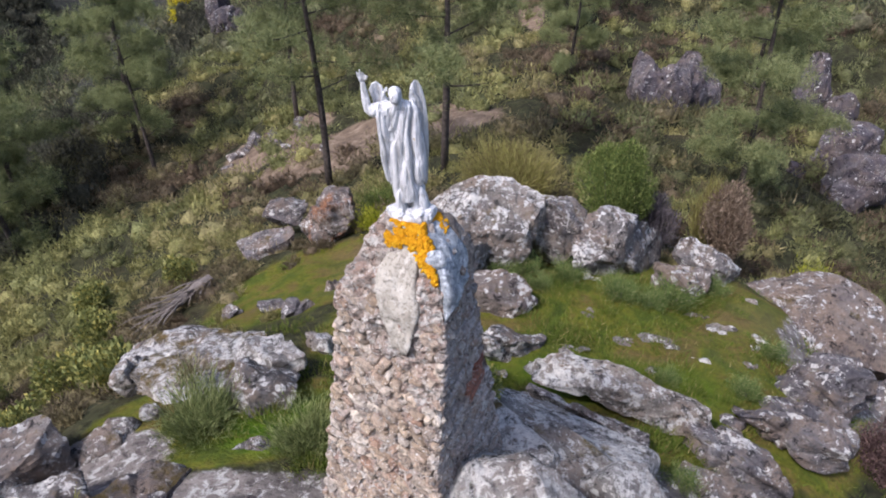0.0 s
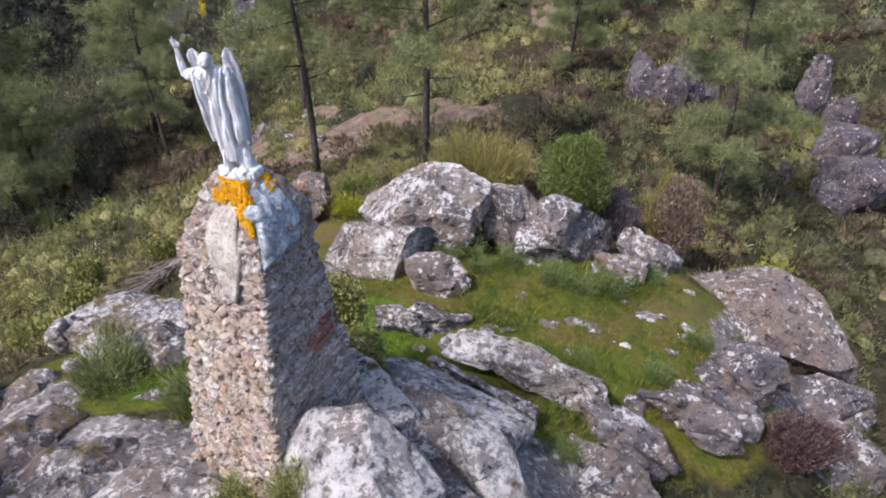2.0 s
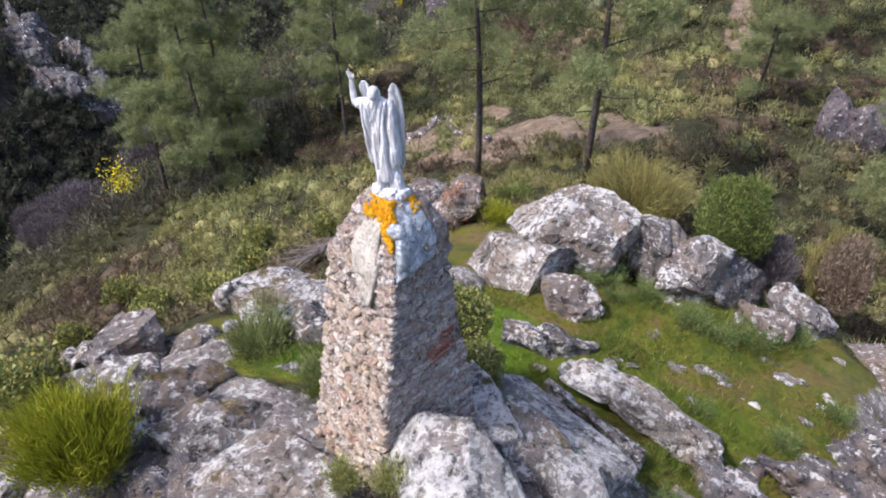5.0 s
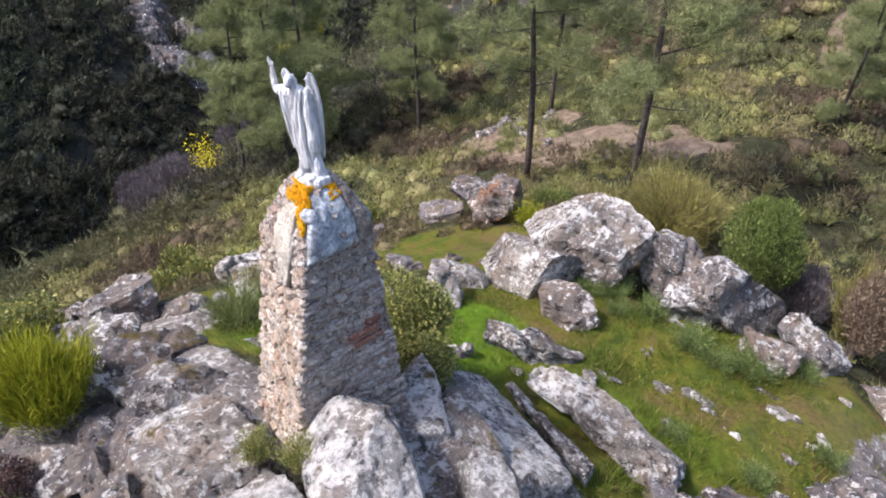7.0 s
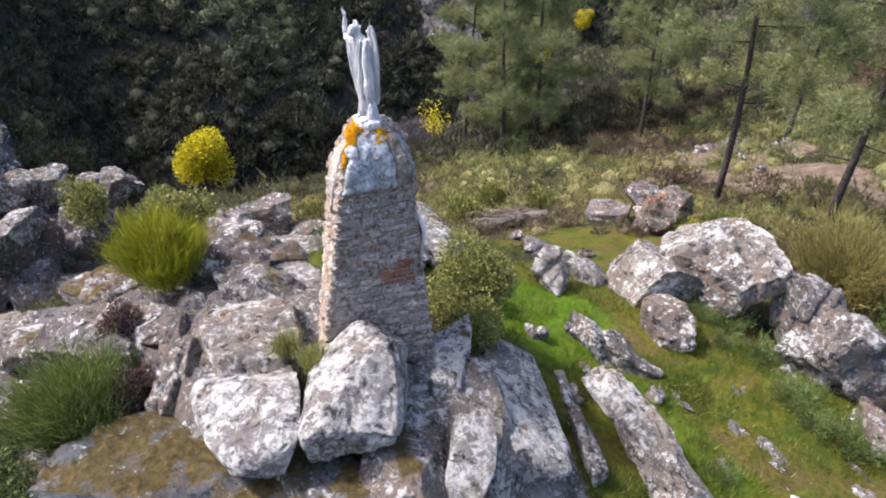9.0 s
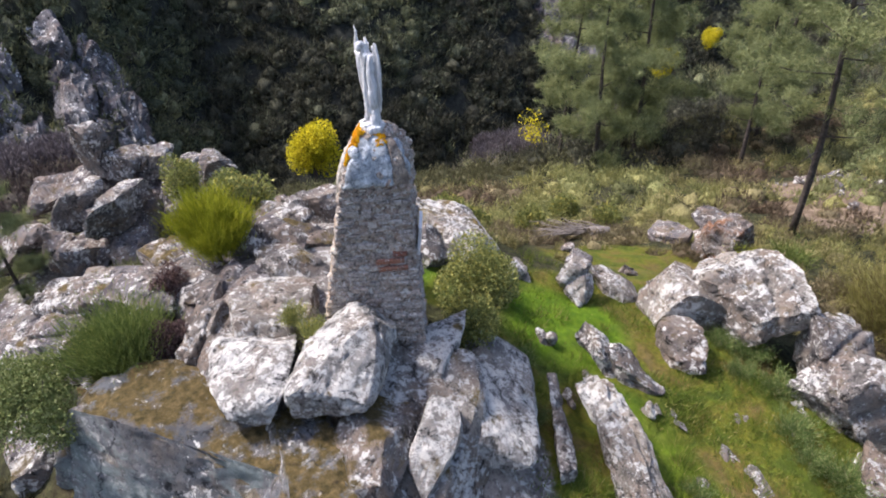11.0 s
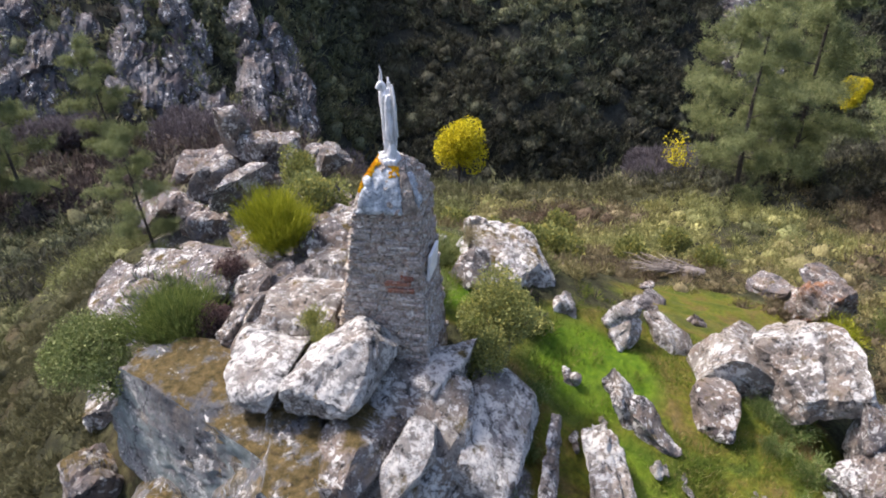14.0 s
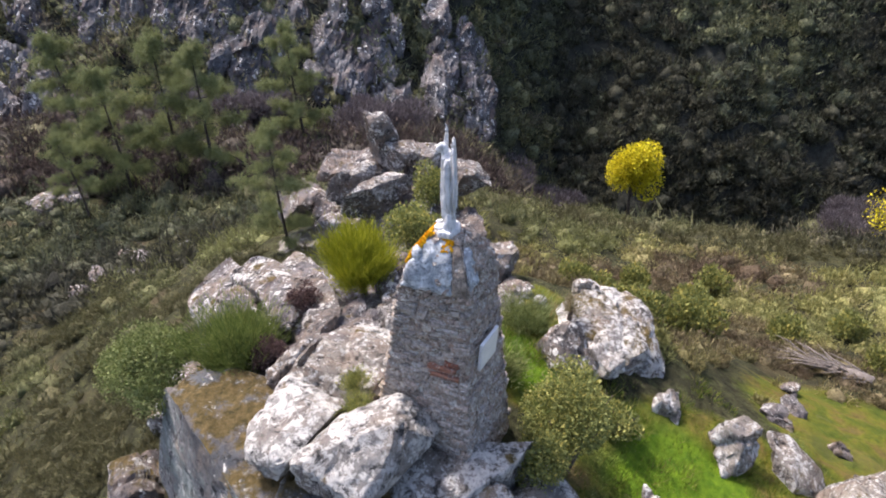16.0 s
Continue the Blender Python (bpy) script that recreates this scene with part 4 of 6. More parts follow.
# cliffs on the valley's far wall
# each: foot and head on the slope, breadth, thickness
CLIFFS = [((-66.8, -5.6), (-74.8, -19.2), 2.6, 1.9), ((-65.5, 1.6), (-78.5, -0.6), 6.0, 3.8), ((-58.0, -42.0), (-72.0, -48.5), 6.0, 3.4), ((-66.5, -20.5), (-75.0, -31.0), 6.0, 3.6),
          ((-70.5, -36.0), (-75.0, -41.0), 7.0, 3.0), ((-81.0, 71.0), (-92.0, 72.0), 9.0, 5.0), ((-68.0, -12.0), (-76.0, -14.5), 4.5, 3.2), ((-70.0, -23.0), (-78.0, -21.5), 8.0, 3.6), ((-69.5, -9.0), (-77, -7), 3.0, 2.8), ((-71.0, -29.0), (-78.0, -33.0), 7.0, 3.4)]


def crag_mesh(half, seed):
    """A splintered slab of cliff, ribbed along its length."""
    rng = random.Random(seed)
    bm = bmesh.new()
    bmesh.ops.create_icosphere(bm, subdivisions=5, radius=1.0)
    h = np.array(half)
    D = np.array([v.co[:] for v in bm.verts])
    P = D * ((np.abs(D) ** 3.2).sum(1) ** (-1 / 3.2))[:, None] * h
    for _ in range(9):
        n = np.array([rng.gauss(0, 1), rng.gauss(0, 1), rng.gauss(0, 0.8)]) / np.sqrt(h)
        n /= np.linalg.norm(n)
        P -= n * np.clip(P @ n - np.linalg.norm(n * h) * rng.uniform(0.55, 0.9), 0, None)[:, None]
    off = Vector((rng.uniform(-50, 50), rng.uniform(-50, 50), rng.uniform(-50, 50)))
    skew = rng.uniform(-0.3, 0.3)
    for v, p, d in zip(bm.verts, P, D):
        q = Vector((p[0] * 0.26, (p[1] + p[0] * skew) * 1.1, p[2] * 0.5)) + off
        rib = 1 - 2.2 * abs(noise.noise(q))
        rib2 = 1 - 2.2 * abs(noise.noise(q * 2.3 + off))
        chip = noise.fractal(Vector(p) * 0.9 + off, 0.8, 2.1, 4)
        v.co = Vector(p) + Vector(d) * (0.42 * rib + 0.22 * rib2 + 0.24 * chip)
    return bm_mesh("rock_fin", bm, M_CLIFF, crisp=0.35)


def cliff(foot, head, breadth, thick, seed):
    """A broken wall of slabs lying up the slope between its foot and its head."""
    rng = random.Random(seed)
    ob = tagged(new("cliff"), "grey cliff standing out of the dark wooded slope", "cliff", "cliffs of the valley wall")
    x0, y0 = foot
    ob.location = (x0, y0, ground_z(x0, y0))
    run = math.hypot(head[0] - x0, head[1] - y0)
    big = 0.8 + 0.07 * breadth
    for k in range(int(7 + run * 0.6)):
        t = rng.random()
        x, y = x0 + (head[0] - x0) * t, y0 + (head[1] - y0) * t + rng.uniform(-0.5, 0.5) * breadth
        fin = part("rock_fin", crag_mesh((rng.uniform(2.2, 4.4) * big, rng.uniform(0.8, 1.9) * big, thick * rng.uniform(0.45, 0.85)), seed * 40 + k), ob)
        z = ground_z(x, y) - thick * rng.uniform(0.2, 0.5) - ob.location.z
        fin.matrix_basis = pose(x - x0, y - y0, z, rng.uniform(-20, 20), -46 + rng.uniform(-12, 12), 180 + rng.uniform(-18, 18))


for k, (foot, head, breadth, thick) in enumerate(CLIFFS):
    cliff(foot, head, breadth, thick, 900 + k)
# rocks between the pines on the lower slope
for x, y, half, yaw in ((-60.5, -21.0, (2.2, 1.4, 0.9), 60), (-61.5, -18.6, (1.4, 1.0, 0.7), 20), (-39.5, -31.0, (2.0, 1.5, 1.2), 30), (-41.0, -28.5, (1.6, 1.1, 0.9), 80), (-23.8, -16.6, (1.3, 0.7, 0.6), 50), (-25.5, -15.2, (1.1, 0.6, 0.5), 20),
                        (-28.6, -17.6, (1.2, 0.6, 0.6), 40), (-20.5, -15.8, (1.2, 0.7, 0.6), 60), (-22.0, -13.4, (0.9, 0.5, 0.5), 35), (-26.8, -12.8, (0.8, 0.5, 0.4), 10)):
    boulder(x, y, ground_z(x, y) + 0.1, half, yaw, 8, 0, DARK, "dark rock among the scrub of the slope", "rocks on the southern slope", rough=1.3)
# small stones sunk in the meadow's moss
for k, (x, y) in enumerate(((2.4, 10.4), (3.6, 9.4), (4.7, 10.1), (4.5, 10.6), (5.3, 9.8), (3.2, 8.6), (4.1, 9.1), (1.9, 9.2), (0.6, 8.2), (5.0, 9.2), (2.6, 11.6), (2.9, 9.5))):
    boulder(x, y, ground_z(x, y) - 0.01, (0.14 + 0.06 * (k % 4), 0.08 + 0.03 * (k % 3), 0.06), -22 + 5 * (k % 5), 4, 0, (PALE, M_ROCK)[k % 2], "small flat stone in the moss")


# ---------------------------------------------------------------- pillar
PX = {"N": (-0.15, 3.88, -0.08, 4.22), "B": (0.43, 5.13, 0.12, 5.10), "C": (-0.67, 5.65, -0.50, 5.46), "D": (-1.29, 4.51, -1.02, 4.64)}
Z0, Z1 = 0.2, 2.2


def corner(k, z):
    a = PX[k]
    t = (z - Z0) / (Z1 - Z0)
    return Vector((a[0] + (a[2] - a[0]) * t, a[1] + (a[3] - a[1]) * t, z))


pillar = tagged(new("stone_pillar"), "tapering rubble stone pillar with lichen-covered cap", "pillar")
pillar.location = (-0.3, 4.87, 0)
PO = Vector((-0.3, 4.87, 0))


def pillar_core():
    """Rubble body: chips bedded in lime, standing out of the four faces; on the south face the bedding slants."""
    verts, faces = [], []
    zs = np.linspace(-1.3, 2.12, 118)
    per = 46
    for z in zs:
        ring = [corner(k, z) for k in "NBCD"]
        mid = sum(ring, Vector()) / 4
        for i in range(4):
            a, b = ring[i], ring[(i + 1) % 4]
            side = (b - a).normalized()
            out = Vector((side.y, -side.x, 0))
            for j in range(per):
                t = j / per
                p = a.lerp(b, t)
                s = (p - a).length
                tilt = 0.5 if i == 3 else 0.04
                q = Vector((s * (5.2 if i == 3 else 3.4), i * 9.0, (z + tilt * s) * (10.0 if i == 3 else 8.5)))
                q += noise.noise_vector(q * 0.6) * (0.6 if i == 3 else 0.35)
                d = noise.voronoi(q)[0]
                chip = min((d[1] - d[0]) * (1.6 if i == 3 else 2.6), 1.0)
                deep = 0.06 if i == 3 else 0.036
                edge = min(t, 1 - t) * per
                rounding = -0.03 * max(0.0, 1 - edge / 3.0)
                h = -0.03 - deep * 0.45 + deep * chip + noise.fractal(p * 5.0, 0.8, 2.0, 5) * 0.028 + rounding
                verts.append(p + (out if 0 < j else (p - mid).normalized()) * h - PO)
    ring = 4 * per
    for i in range(len(zs) - 1):
        for j in range(ring):
            faces.append((i * ring + j, i * ring + (j + 1) % ring, (i + 1) * ring + (j + 1) % ring, (i + 1) * ring + j))
    faces.append(tuple((len(zs) - 1) * ring + j for j in range(ring)))
    return mesh_from("mortar_core", verts, faces, M_MORTAR)


part("mortar_core", pillar_core(), pillar, "rough lime mortar body full of chips")


def stone_shapes(count, material, brick=False, slab=False):
    """Unit facing stones: chipped many-sided blocks, out towards +y, about 1 x 1 x 1."""
    out = []
    for k in range(count):
        rng = random.Random(500 + k)
        sides = 4 if brick else rng.choice((5, 6, 6, 7))
        start = rng.random() * 6.28 if not brick else 0.785
        rim = []
        for i in range(sides):
            a = start + (i + rng.uniform(-0.25, 0.25) * (not brick)) * math.tau / sides
            r = rng.uniform(0.46, 0.6) if not brick else 0.69
            rim.append((math.cos(a) * r, math.sin(a) * r))
        if slab:
            j = lambda: rng.uniform(-0.09, 0.09)
            rim = [(0.48 + j() * 0.6, 0.3 + j()), (0.36 + j(), 0.47 + j() * 0.5), (-0.34 + j(), 0.46 + j() * 0.5), (-0.48 + j() * 0.6, 0.24 + j()), (-0.46 + j() * 0.6, -0.34 + j()), (-0.1 + j() * 2, -0.48 + j() * 0.4), (0.44 + j() * 0.6, -0.42 + j() * 0.6)]
            sides = 7
        verts = [(x * 1.02, -0.5, z * 1.02) for x, z in rim]
        verts += [(x, 0.2 + rng.uniform(-0.1, 0.1), z) for x, z in rim]
        verts += [(x * 0.74 + rng.uniform(-0.05, 0.05), 0.5 + rng.uniform(-0.18, 0.12), z * 0.74 + rng.uniform(-0.05, 0.05)) for x, z in rim]
        verts.append((rng.uniform(-0.1, 0.1), 0.52 + rng.uniform(-0.1, 0.12), rng.uniform(-0.1, 0.1)))
        faces = []
        n = sides
        for i in range(n):
            j = (i + 1) % n
            faces += [(i, i + n, j + n, j), (i + n, i + 2 * n, j + 2 * n, j + n), (i + 2 * n, 3 * n, j + 2 * n)]
        out.append(mesh_from("brick" if brick else "stone", verts, faces, material))
    return out


def build_stones():
    """Rubble facing: slanting chips on the sunny face, broad flat courses on the others; the faces seen nearest as single stones."""
    sets = (stone_shapes(16, M_STONE), stone_shapes(16, M_STONE_GREY), stone_shapes(16, M_STONE_GREY, slab=True), stone_shapes(16, M_STONE, slab=True))
    bricks = stone_shapes(3, M_BRICK, True)
    rng = random.Random(11)
    joined = {0: ([], []), 1: ([], [])}
    made = 0
    for face, (ka, kb) in enumerate((("D", "N"), ("N", "B"), ("B", "C"), ("C", "D"))):
        z = -0.95
        slant = (30, 2, 2, 5)[face]
        while z < (2.12 if face in (0, 3) else 2.02):
            h = rng.uniform(0.05, 0.115) if face else rng.uniform(0.04, 0.1)
            a, b = corner(ka, z + h / 2), corner(kb, z + h / 2)
            along = (b - a)
            length = along.length
            along.normalize()
            out = Vector((along.y, -along.x, 0))
            s = rng.uniform(0.01, 0.05)
            while s < length - 0.06:
                w = min(rng.uniform(0.14, 0.36) if face else rng.uniform(0.06, 0.24), length - s)
                hh = h * (rng.uniform(0.85, 1.05) if face else rng.uniform(0.7, 1.35))
                depth = rng.uniform(0.05, 0.08) if face else rng.uniform(0.06, 0.1)
                proud = rng.uniform(-0.05, -0.02) if face else rng.uniform(-0.06, -0.016)
                c = a + along * (s + w / 2) + out * proud
                c.z = z + h / 2 + rng.uniform(-0.012, 0.012) * (1 if face else 3)
                hidden = face == 0 and c.z > 1.62 and 0.38 < (s + w / 2) / length < 0.82
                brickwork = face == 1 and 0.82 < c.z < 1.1 and 0.52 < (s + w / 2) / length < 0.95
                wobble = 4 if face else 20
                m = Matrix.Translation(c - PO) @ Matrix(((*along, 0), (*out, 0), (0, 0, 1, 0), (0, 0, 0, 1))).transposed() @ pose(0, 0, 0, rng.uniform(-wobble, wobble), slant + rng.uniform(-wobble, wobble), rng.uniform(-wobble, wobble) * 0.6) @ Matrix.Diagonal((w, depth, hh, 1))
                kind = 0 if face in (0, 3) else 1
                shapes = (sets[0] if rng.random() < 0.35 else sets[3]) if kind == 0 else sets[2]
                if hidden or brickwork:
                    pass
                elif face < 2 and made < 286 and z > -0.4 and rng.random() < (0.45 if face == 0 else 0.5):
                    ob = new("stone", rng.choice(shapes))
                    ob.parent = pillar
                    ob.matrix_basis = m
                    made += 1
                elif rng.random() < (0.5 if face == 0 else 0.22):
                    me = rng.choice(shapes)
                    V, F = joined[kind]
                    base = len(V)
                    V.extend((m @ v.co)[:] for v in me.vertices)
                    F.extend(tuple(base + i for i in p.vertices) for p in me.polygons)
                s += w * rng.uniform(0.92, 1.1)
            z += h * rng.uniform(0.92, 1.04)
    # two courses of red brick and a broken third in the east face
    for row, (u0, count, length) in enumerate(((0.63, 1, 0.42), (0.6, 1, 0.4), (0.72, 1, 0.2))):
        z = 0.88 + row * 0.115
        a, b = corner("N", z), corner("B", z)
        along = (b - a).normalized()
        out = Vector((along.y, -along.x, 0))
        c = a + (b - a) * (u0 + 0.08) + out * -0.024
        c.z = z
        ob = new("brick", bricks[row % 3])
        ob.parent = pillar
        ob.matrix_basis = Matrix.Translation(c - PO) @ Matrix(((*along, 0), (*out, 0), (0, 0, 1, 0), (0, 0, 0, 1))).transposed() @ pose(0, 0, 0, rng.uniform(-3, 3), rng.uniform(-3, 3), rng.uniform(-3, 3)) @ Matrix.Diagonal((length, 0.07, 0.075, 1))
    for kind, mat in ((0, M_STONE_JOINED), (1, M_GREY_JOINED)):
        V, F = joined[kind]
        tagged(part("facing_stones", mesh_from("facing_stones", V, F, mat), pillar, "small rough facing stones set in mortar"), kind="stuff")


TOP = Vector((-0.40, 4.86, 0))


def cap_point(ka, kb, u, z, k=1.0):
    """A point on the cap's skin: from the pillar's faces it curves in to the small top."""
    p = corner(ka, min(z, 2.1)).lerp(corner(kb, min(z, 2.1)), u)
    v = max(0.0, (z - 2.1) / 0.68)
    e = {"DN": 1.2 + 0.9 * u ** 3, "CD": 2.1 - 0.9 * u}.get(ka + kb, 2.1)      # steeper shoulders on the shaded sides
    s = 1.0 - 0.64 * min(v, 1.0) ** e
    mid = Vector((TOP.x, TOP.y, z))
    p.z = z
    q = mid + (p - mid) * s
    r = (q - mid).length
    lim = 0.62 - 0.37 * min(v, 1.0) ** (e - 0.1)        # rounded corners
    if v > 0 and r > lim:
        q = mid + (q - mid) * ((lim + (r - lim) * (1 - 0.7 * min(v * 3, 1))) / r)
    return mid + (q - mid) * k


def cap_stone(name, z0, z1, ka, kb, material, label, s0=0.0, s1=1.0, seed=1, lift=0.0, taper=0.0):
    """One large sloping stone of the cap, between two corners of the pillar."""
    n = 18
    verts, faces = [], []
    for layer in range(2):
        for i in range(n + 1):
            for j in range(n + 1):
                v = i / n
                u = s0 + (s1 - s0) * j / n
                z = z0 + (z1 - z0) * v
                u = min(max(u + noise.noise(Vector((seed, z * 4, 0))) * 0.05 * (0 < s0 or s1 < 1), 0.0), 1.0)
                if taper:
                    u = 0.5 * (s0 + s1) + 0.06 + (u - 0.5 * (s0 + s1) - 0.06) * (taper + (1 - taper) * min(1.0, v * 1.7))
                p = cap_point(ka, kb, u, z)
                mid = Vector((TOP.x, TOP.y, z))
                d = (p - mid).normalized()
                edge = min(v, 1 - v, j / n, 1 - j / n)
                p += d * (lift + 0.014 + noise.fractal(p * 5 + Vector((seed, 0, 0)), 0.75, 2.1, 6) * 0.045 - 0.05 * max(0.0, 1 - edge * 9) ** 2)
                if layer:
                    p = mid + (p - mid) * 0.8
                verts.append(p - PO)
    w = n + 1
    q = w * w
    for i in range(n):
        for j in range(n):
            a = i * w + j
            faces.append((a, a + 1, a + w + 1, a + w))
            faces.append((q + a, q + a + w, q + a + w + 1, q + a + 1))
    rim = [j for j in range(n)] + [i * w + n for i in range(n)] + [n * w + n - j for j in range(n)] + [(n - i) * w for i in range(n)]
    for i, a in enumerate(rim):
        b = rim[(i + 1) % len(rim)]
        faces.append((a, q + a, q + b, b))
    part(name, mesh_from(name, verts, faces, material, smooth=True), pillar, label)


def build_cap():
    cap_stone("cap_stone", 2.12, 2.74, "N", "B", M_CAP_BLUE, "bluish-grey lichen-covered cap stone", 0.06, 0.8, 1, 0.02)
    cap_stone("cap_stone", 2.1, 2.7, "N", "B", M_CAP_BROWN, "rough brown cap stone", 0.78, 1.0, 21, 0.0)
    cap_stone("cap_stone", 1.72, 2.62, "D", "N", M_CAP_CREAM, "tall cream lime-skinned cap stone", 0.36, 0.8, 4, 0.02, 0.25)
    cap_stone("cap_stone", 2.2, 2.62, "B", "C", M_CAP_BLUE, "bluish-grey lichen-covered cap stone", 0.02, 0.4, 9)
    verts, faces = [], []
    per, zs = 30, np.linspace(1.95, 2.78, 40)
    for z in zs:
        for ka, kb in ("NB", "BC", "CD", "DN"):
            for j in range(per):
                p = cap_point(ka, kb, j / per, z, 0.975)
                p += Vector((p.x - TOP.x, p.y - TOP.y, 0)).normalized() * (noise.fractal(p * 7, 0.8, 2.0, 5) * 0.05 + min((lambda d: d[1] - d[0])(noise.voronoi(p * 7.5)[0]) * 1.8, 1.0) * 0.05 - 0.02)
                verts.append(p - PO)
    ring = 4 * per
    for i in range(len(zs) - 1):
        for j in range(ring):
            faces.append((i * ring + j, i * ring + (j + 1) % ring, (i + 1) * ring + (j + 1) % ring, (i + 1) * ring + j))
    faces.append(tuple((len(zs) - 1) * ring + j for j in range(ring)))
    part("cap_fill", mesh_from("cap_fill", verts, faces, M_MORTAR), pillar, "rough mortared top of the cap")
    bm = bmesh.new()
    bmesh.ops.create_icosphere(bm, subdivisions=3, radius=1.0)
    for v in bm.verts:
        v.co = Vector((v.co.x * 0.1, v.co.y * 0.07, v.co.z * 0.09)) * (1 + noise.noise(v.co * 2) * 0.12) + cap_point('N', 'B', 0.1, 2.57, 0.97) - PO
    part("round_stone", bm_mesh("round_stone", bm, M_CAP_BLUE), pillar, "round pale grey stone in the cap")


build_cap()


def lichen_patch(ka, kb, u0, z0, du, dz, count, seed):
    """A crust of lichen: many small scales scattered over the cap's skin."""
    rng = random.Random(seed)
    verts, faces = [], []
    for _ in range(count):
        a, b = rng.gauss(0, 0.45), rng.gauss(0, 0.45)
        if noise.noise(Vector((a * 2.4, b * 2.4, seed * 3.3))) < -0.1 or abs(a) > 1.1 or abs(b) > 1.1:
            continue
        u, z = u0 + a * du, min(z0 + b * dz, 2.775)
        if u > 1:
            q = cap_point("N", "B", u - 1, z)
        else:
            q = cap_point(ka, kb, max(u, 0), z)
        mid = Vector((TOP.x, TOP.y, z - 0.35))
        n = (q - mid).normalized()
        t = n.cross(Vector((0, 0, 1))).normalized()
        w = n.cross(t)
        c = q + n * rng.uniform(0.016, 0.034)
        r = rng.uniform(0.012, 0.03)
        k = len(verts)
        for i in range(7):
            ang = i * math.tau / 7 + rng.random() * 0.5
            verts.append(c + (t * math.cos(ang) + w * math.sin(ang)) * r * rng.uniform(0.7, 1.2) - n * 0.022 - PO)
        verts.append(c + n * rng.uniform(0.002, 0.012) - PO)
        faces.extend((k + i, k + (i + 1) % 7, k + 7) for i in range(7))
    part("lichen", mesh_from("lichen", verts, faces, M_ORANGE), pillar, "bright orange lichen crust")


lichen_patch("D", "N", 0.72, 2.72, 0.42, 0.1, 1300, 1)
lichen_patch("D", "N", 0.92, 2.64, 0.2, 0.12, 900, 2)
lichen_patch("D", "N", 0.97, 2.5, 0.06, 0.07, 160, 5)
lichen_patch("D", "N", 0.42, 2.66, 0.14, 0.07, 140, 3)
lichen_patch("N", "B", 0.68, 2.7, 0.14, 0.07, 170, 4)


def build_plaque():
    a, b = corner("B", 1.2), corner("C", 1.2)
    along = (b - a).normalized()
    out = Vector((along.y, -along.x, 0))
    c = a + along * 0.46 + out * 0.03
    c.z = 1.12
    bm = bmesh.new()
    bmesh.ops.create_cube(bm, size=1.0)
    for v in bm.verts:
        v.co = Vector((v.co.x * 0.44, v.co.y * 0.045, v.co.z * 0.46))
    bmesh.ops.bevel(bm, geom=bm.edges[:], offset=0.006, segments=2, affect="EDGES")
    ob = part("plaque", bm_mesh("plaque", bm, M_PLAQUE, smooth=False), pillar, "blank white marble plaque")
    ob.matrix_basis = Matrix.Translation(c - PO) @ Matrix(((*along, 0), (*out, 0), (0, 0, 1, 0), (0, 0, 0, 1))).transposed() @ pose(0, 0, 0, -4, 0, 0)


build_plaque()


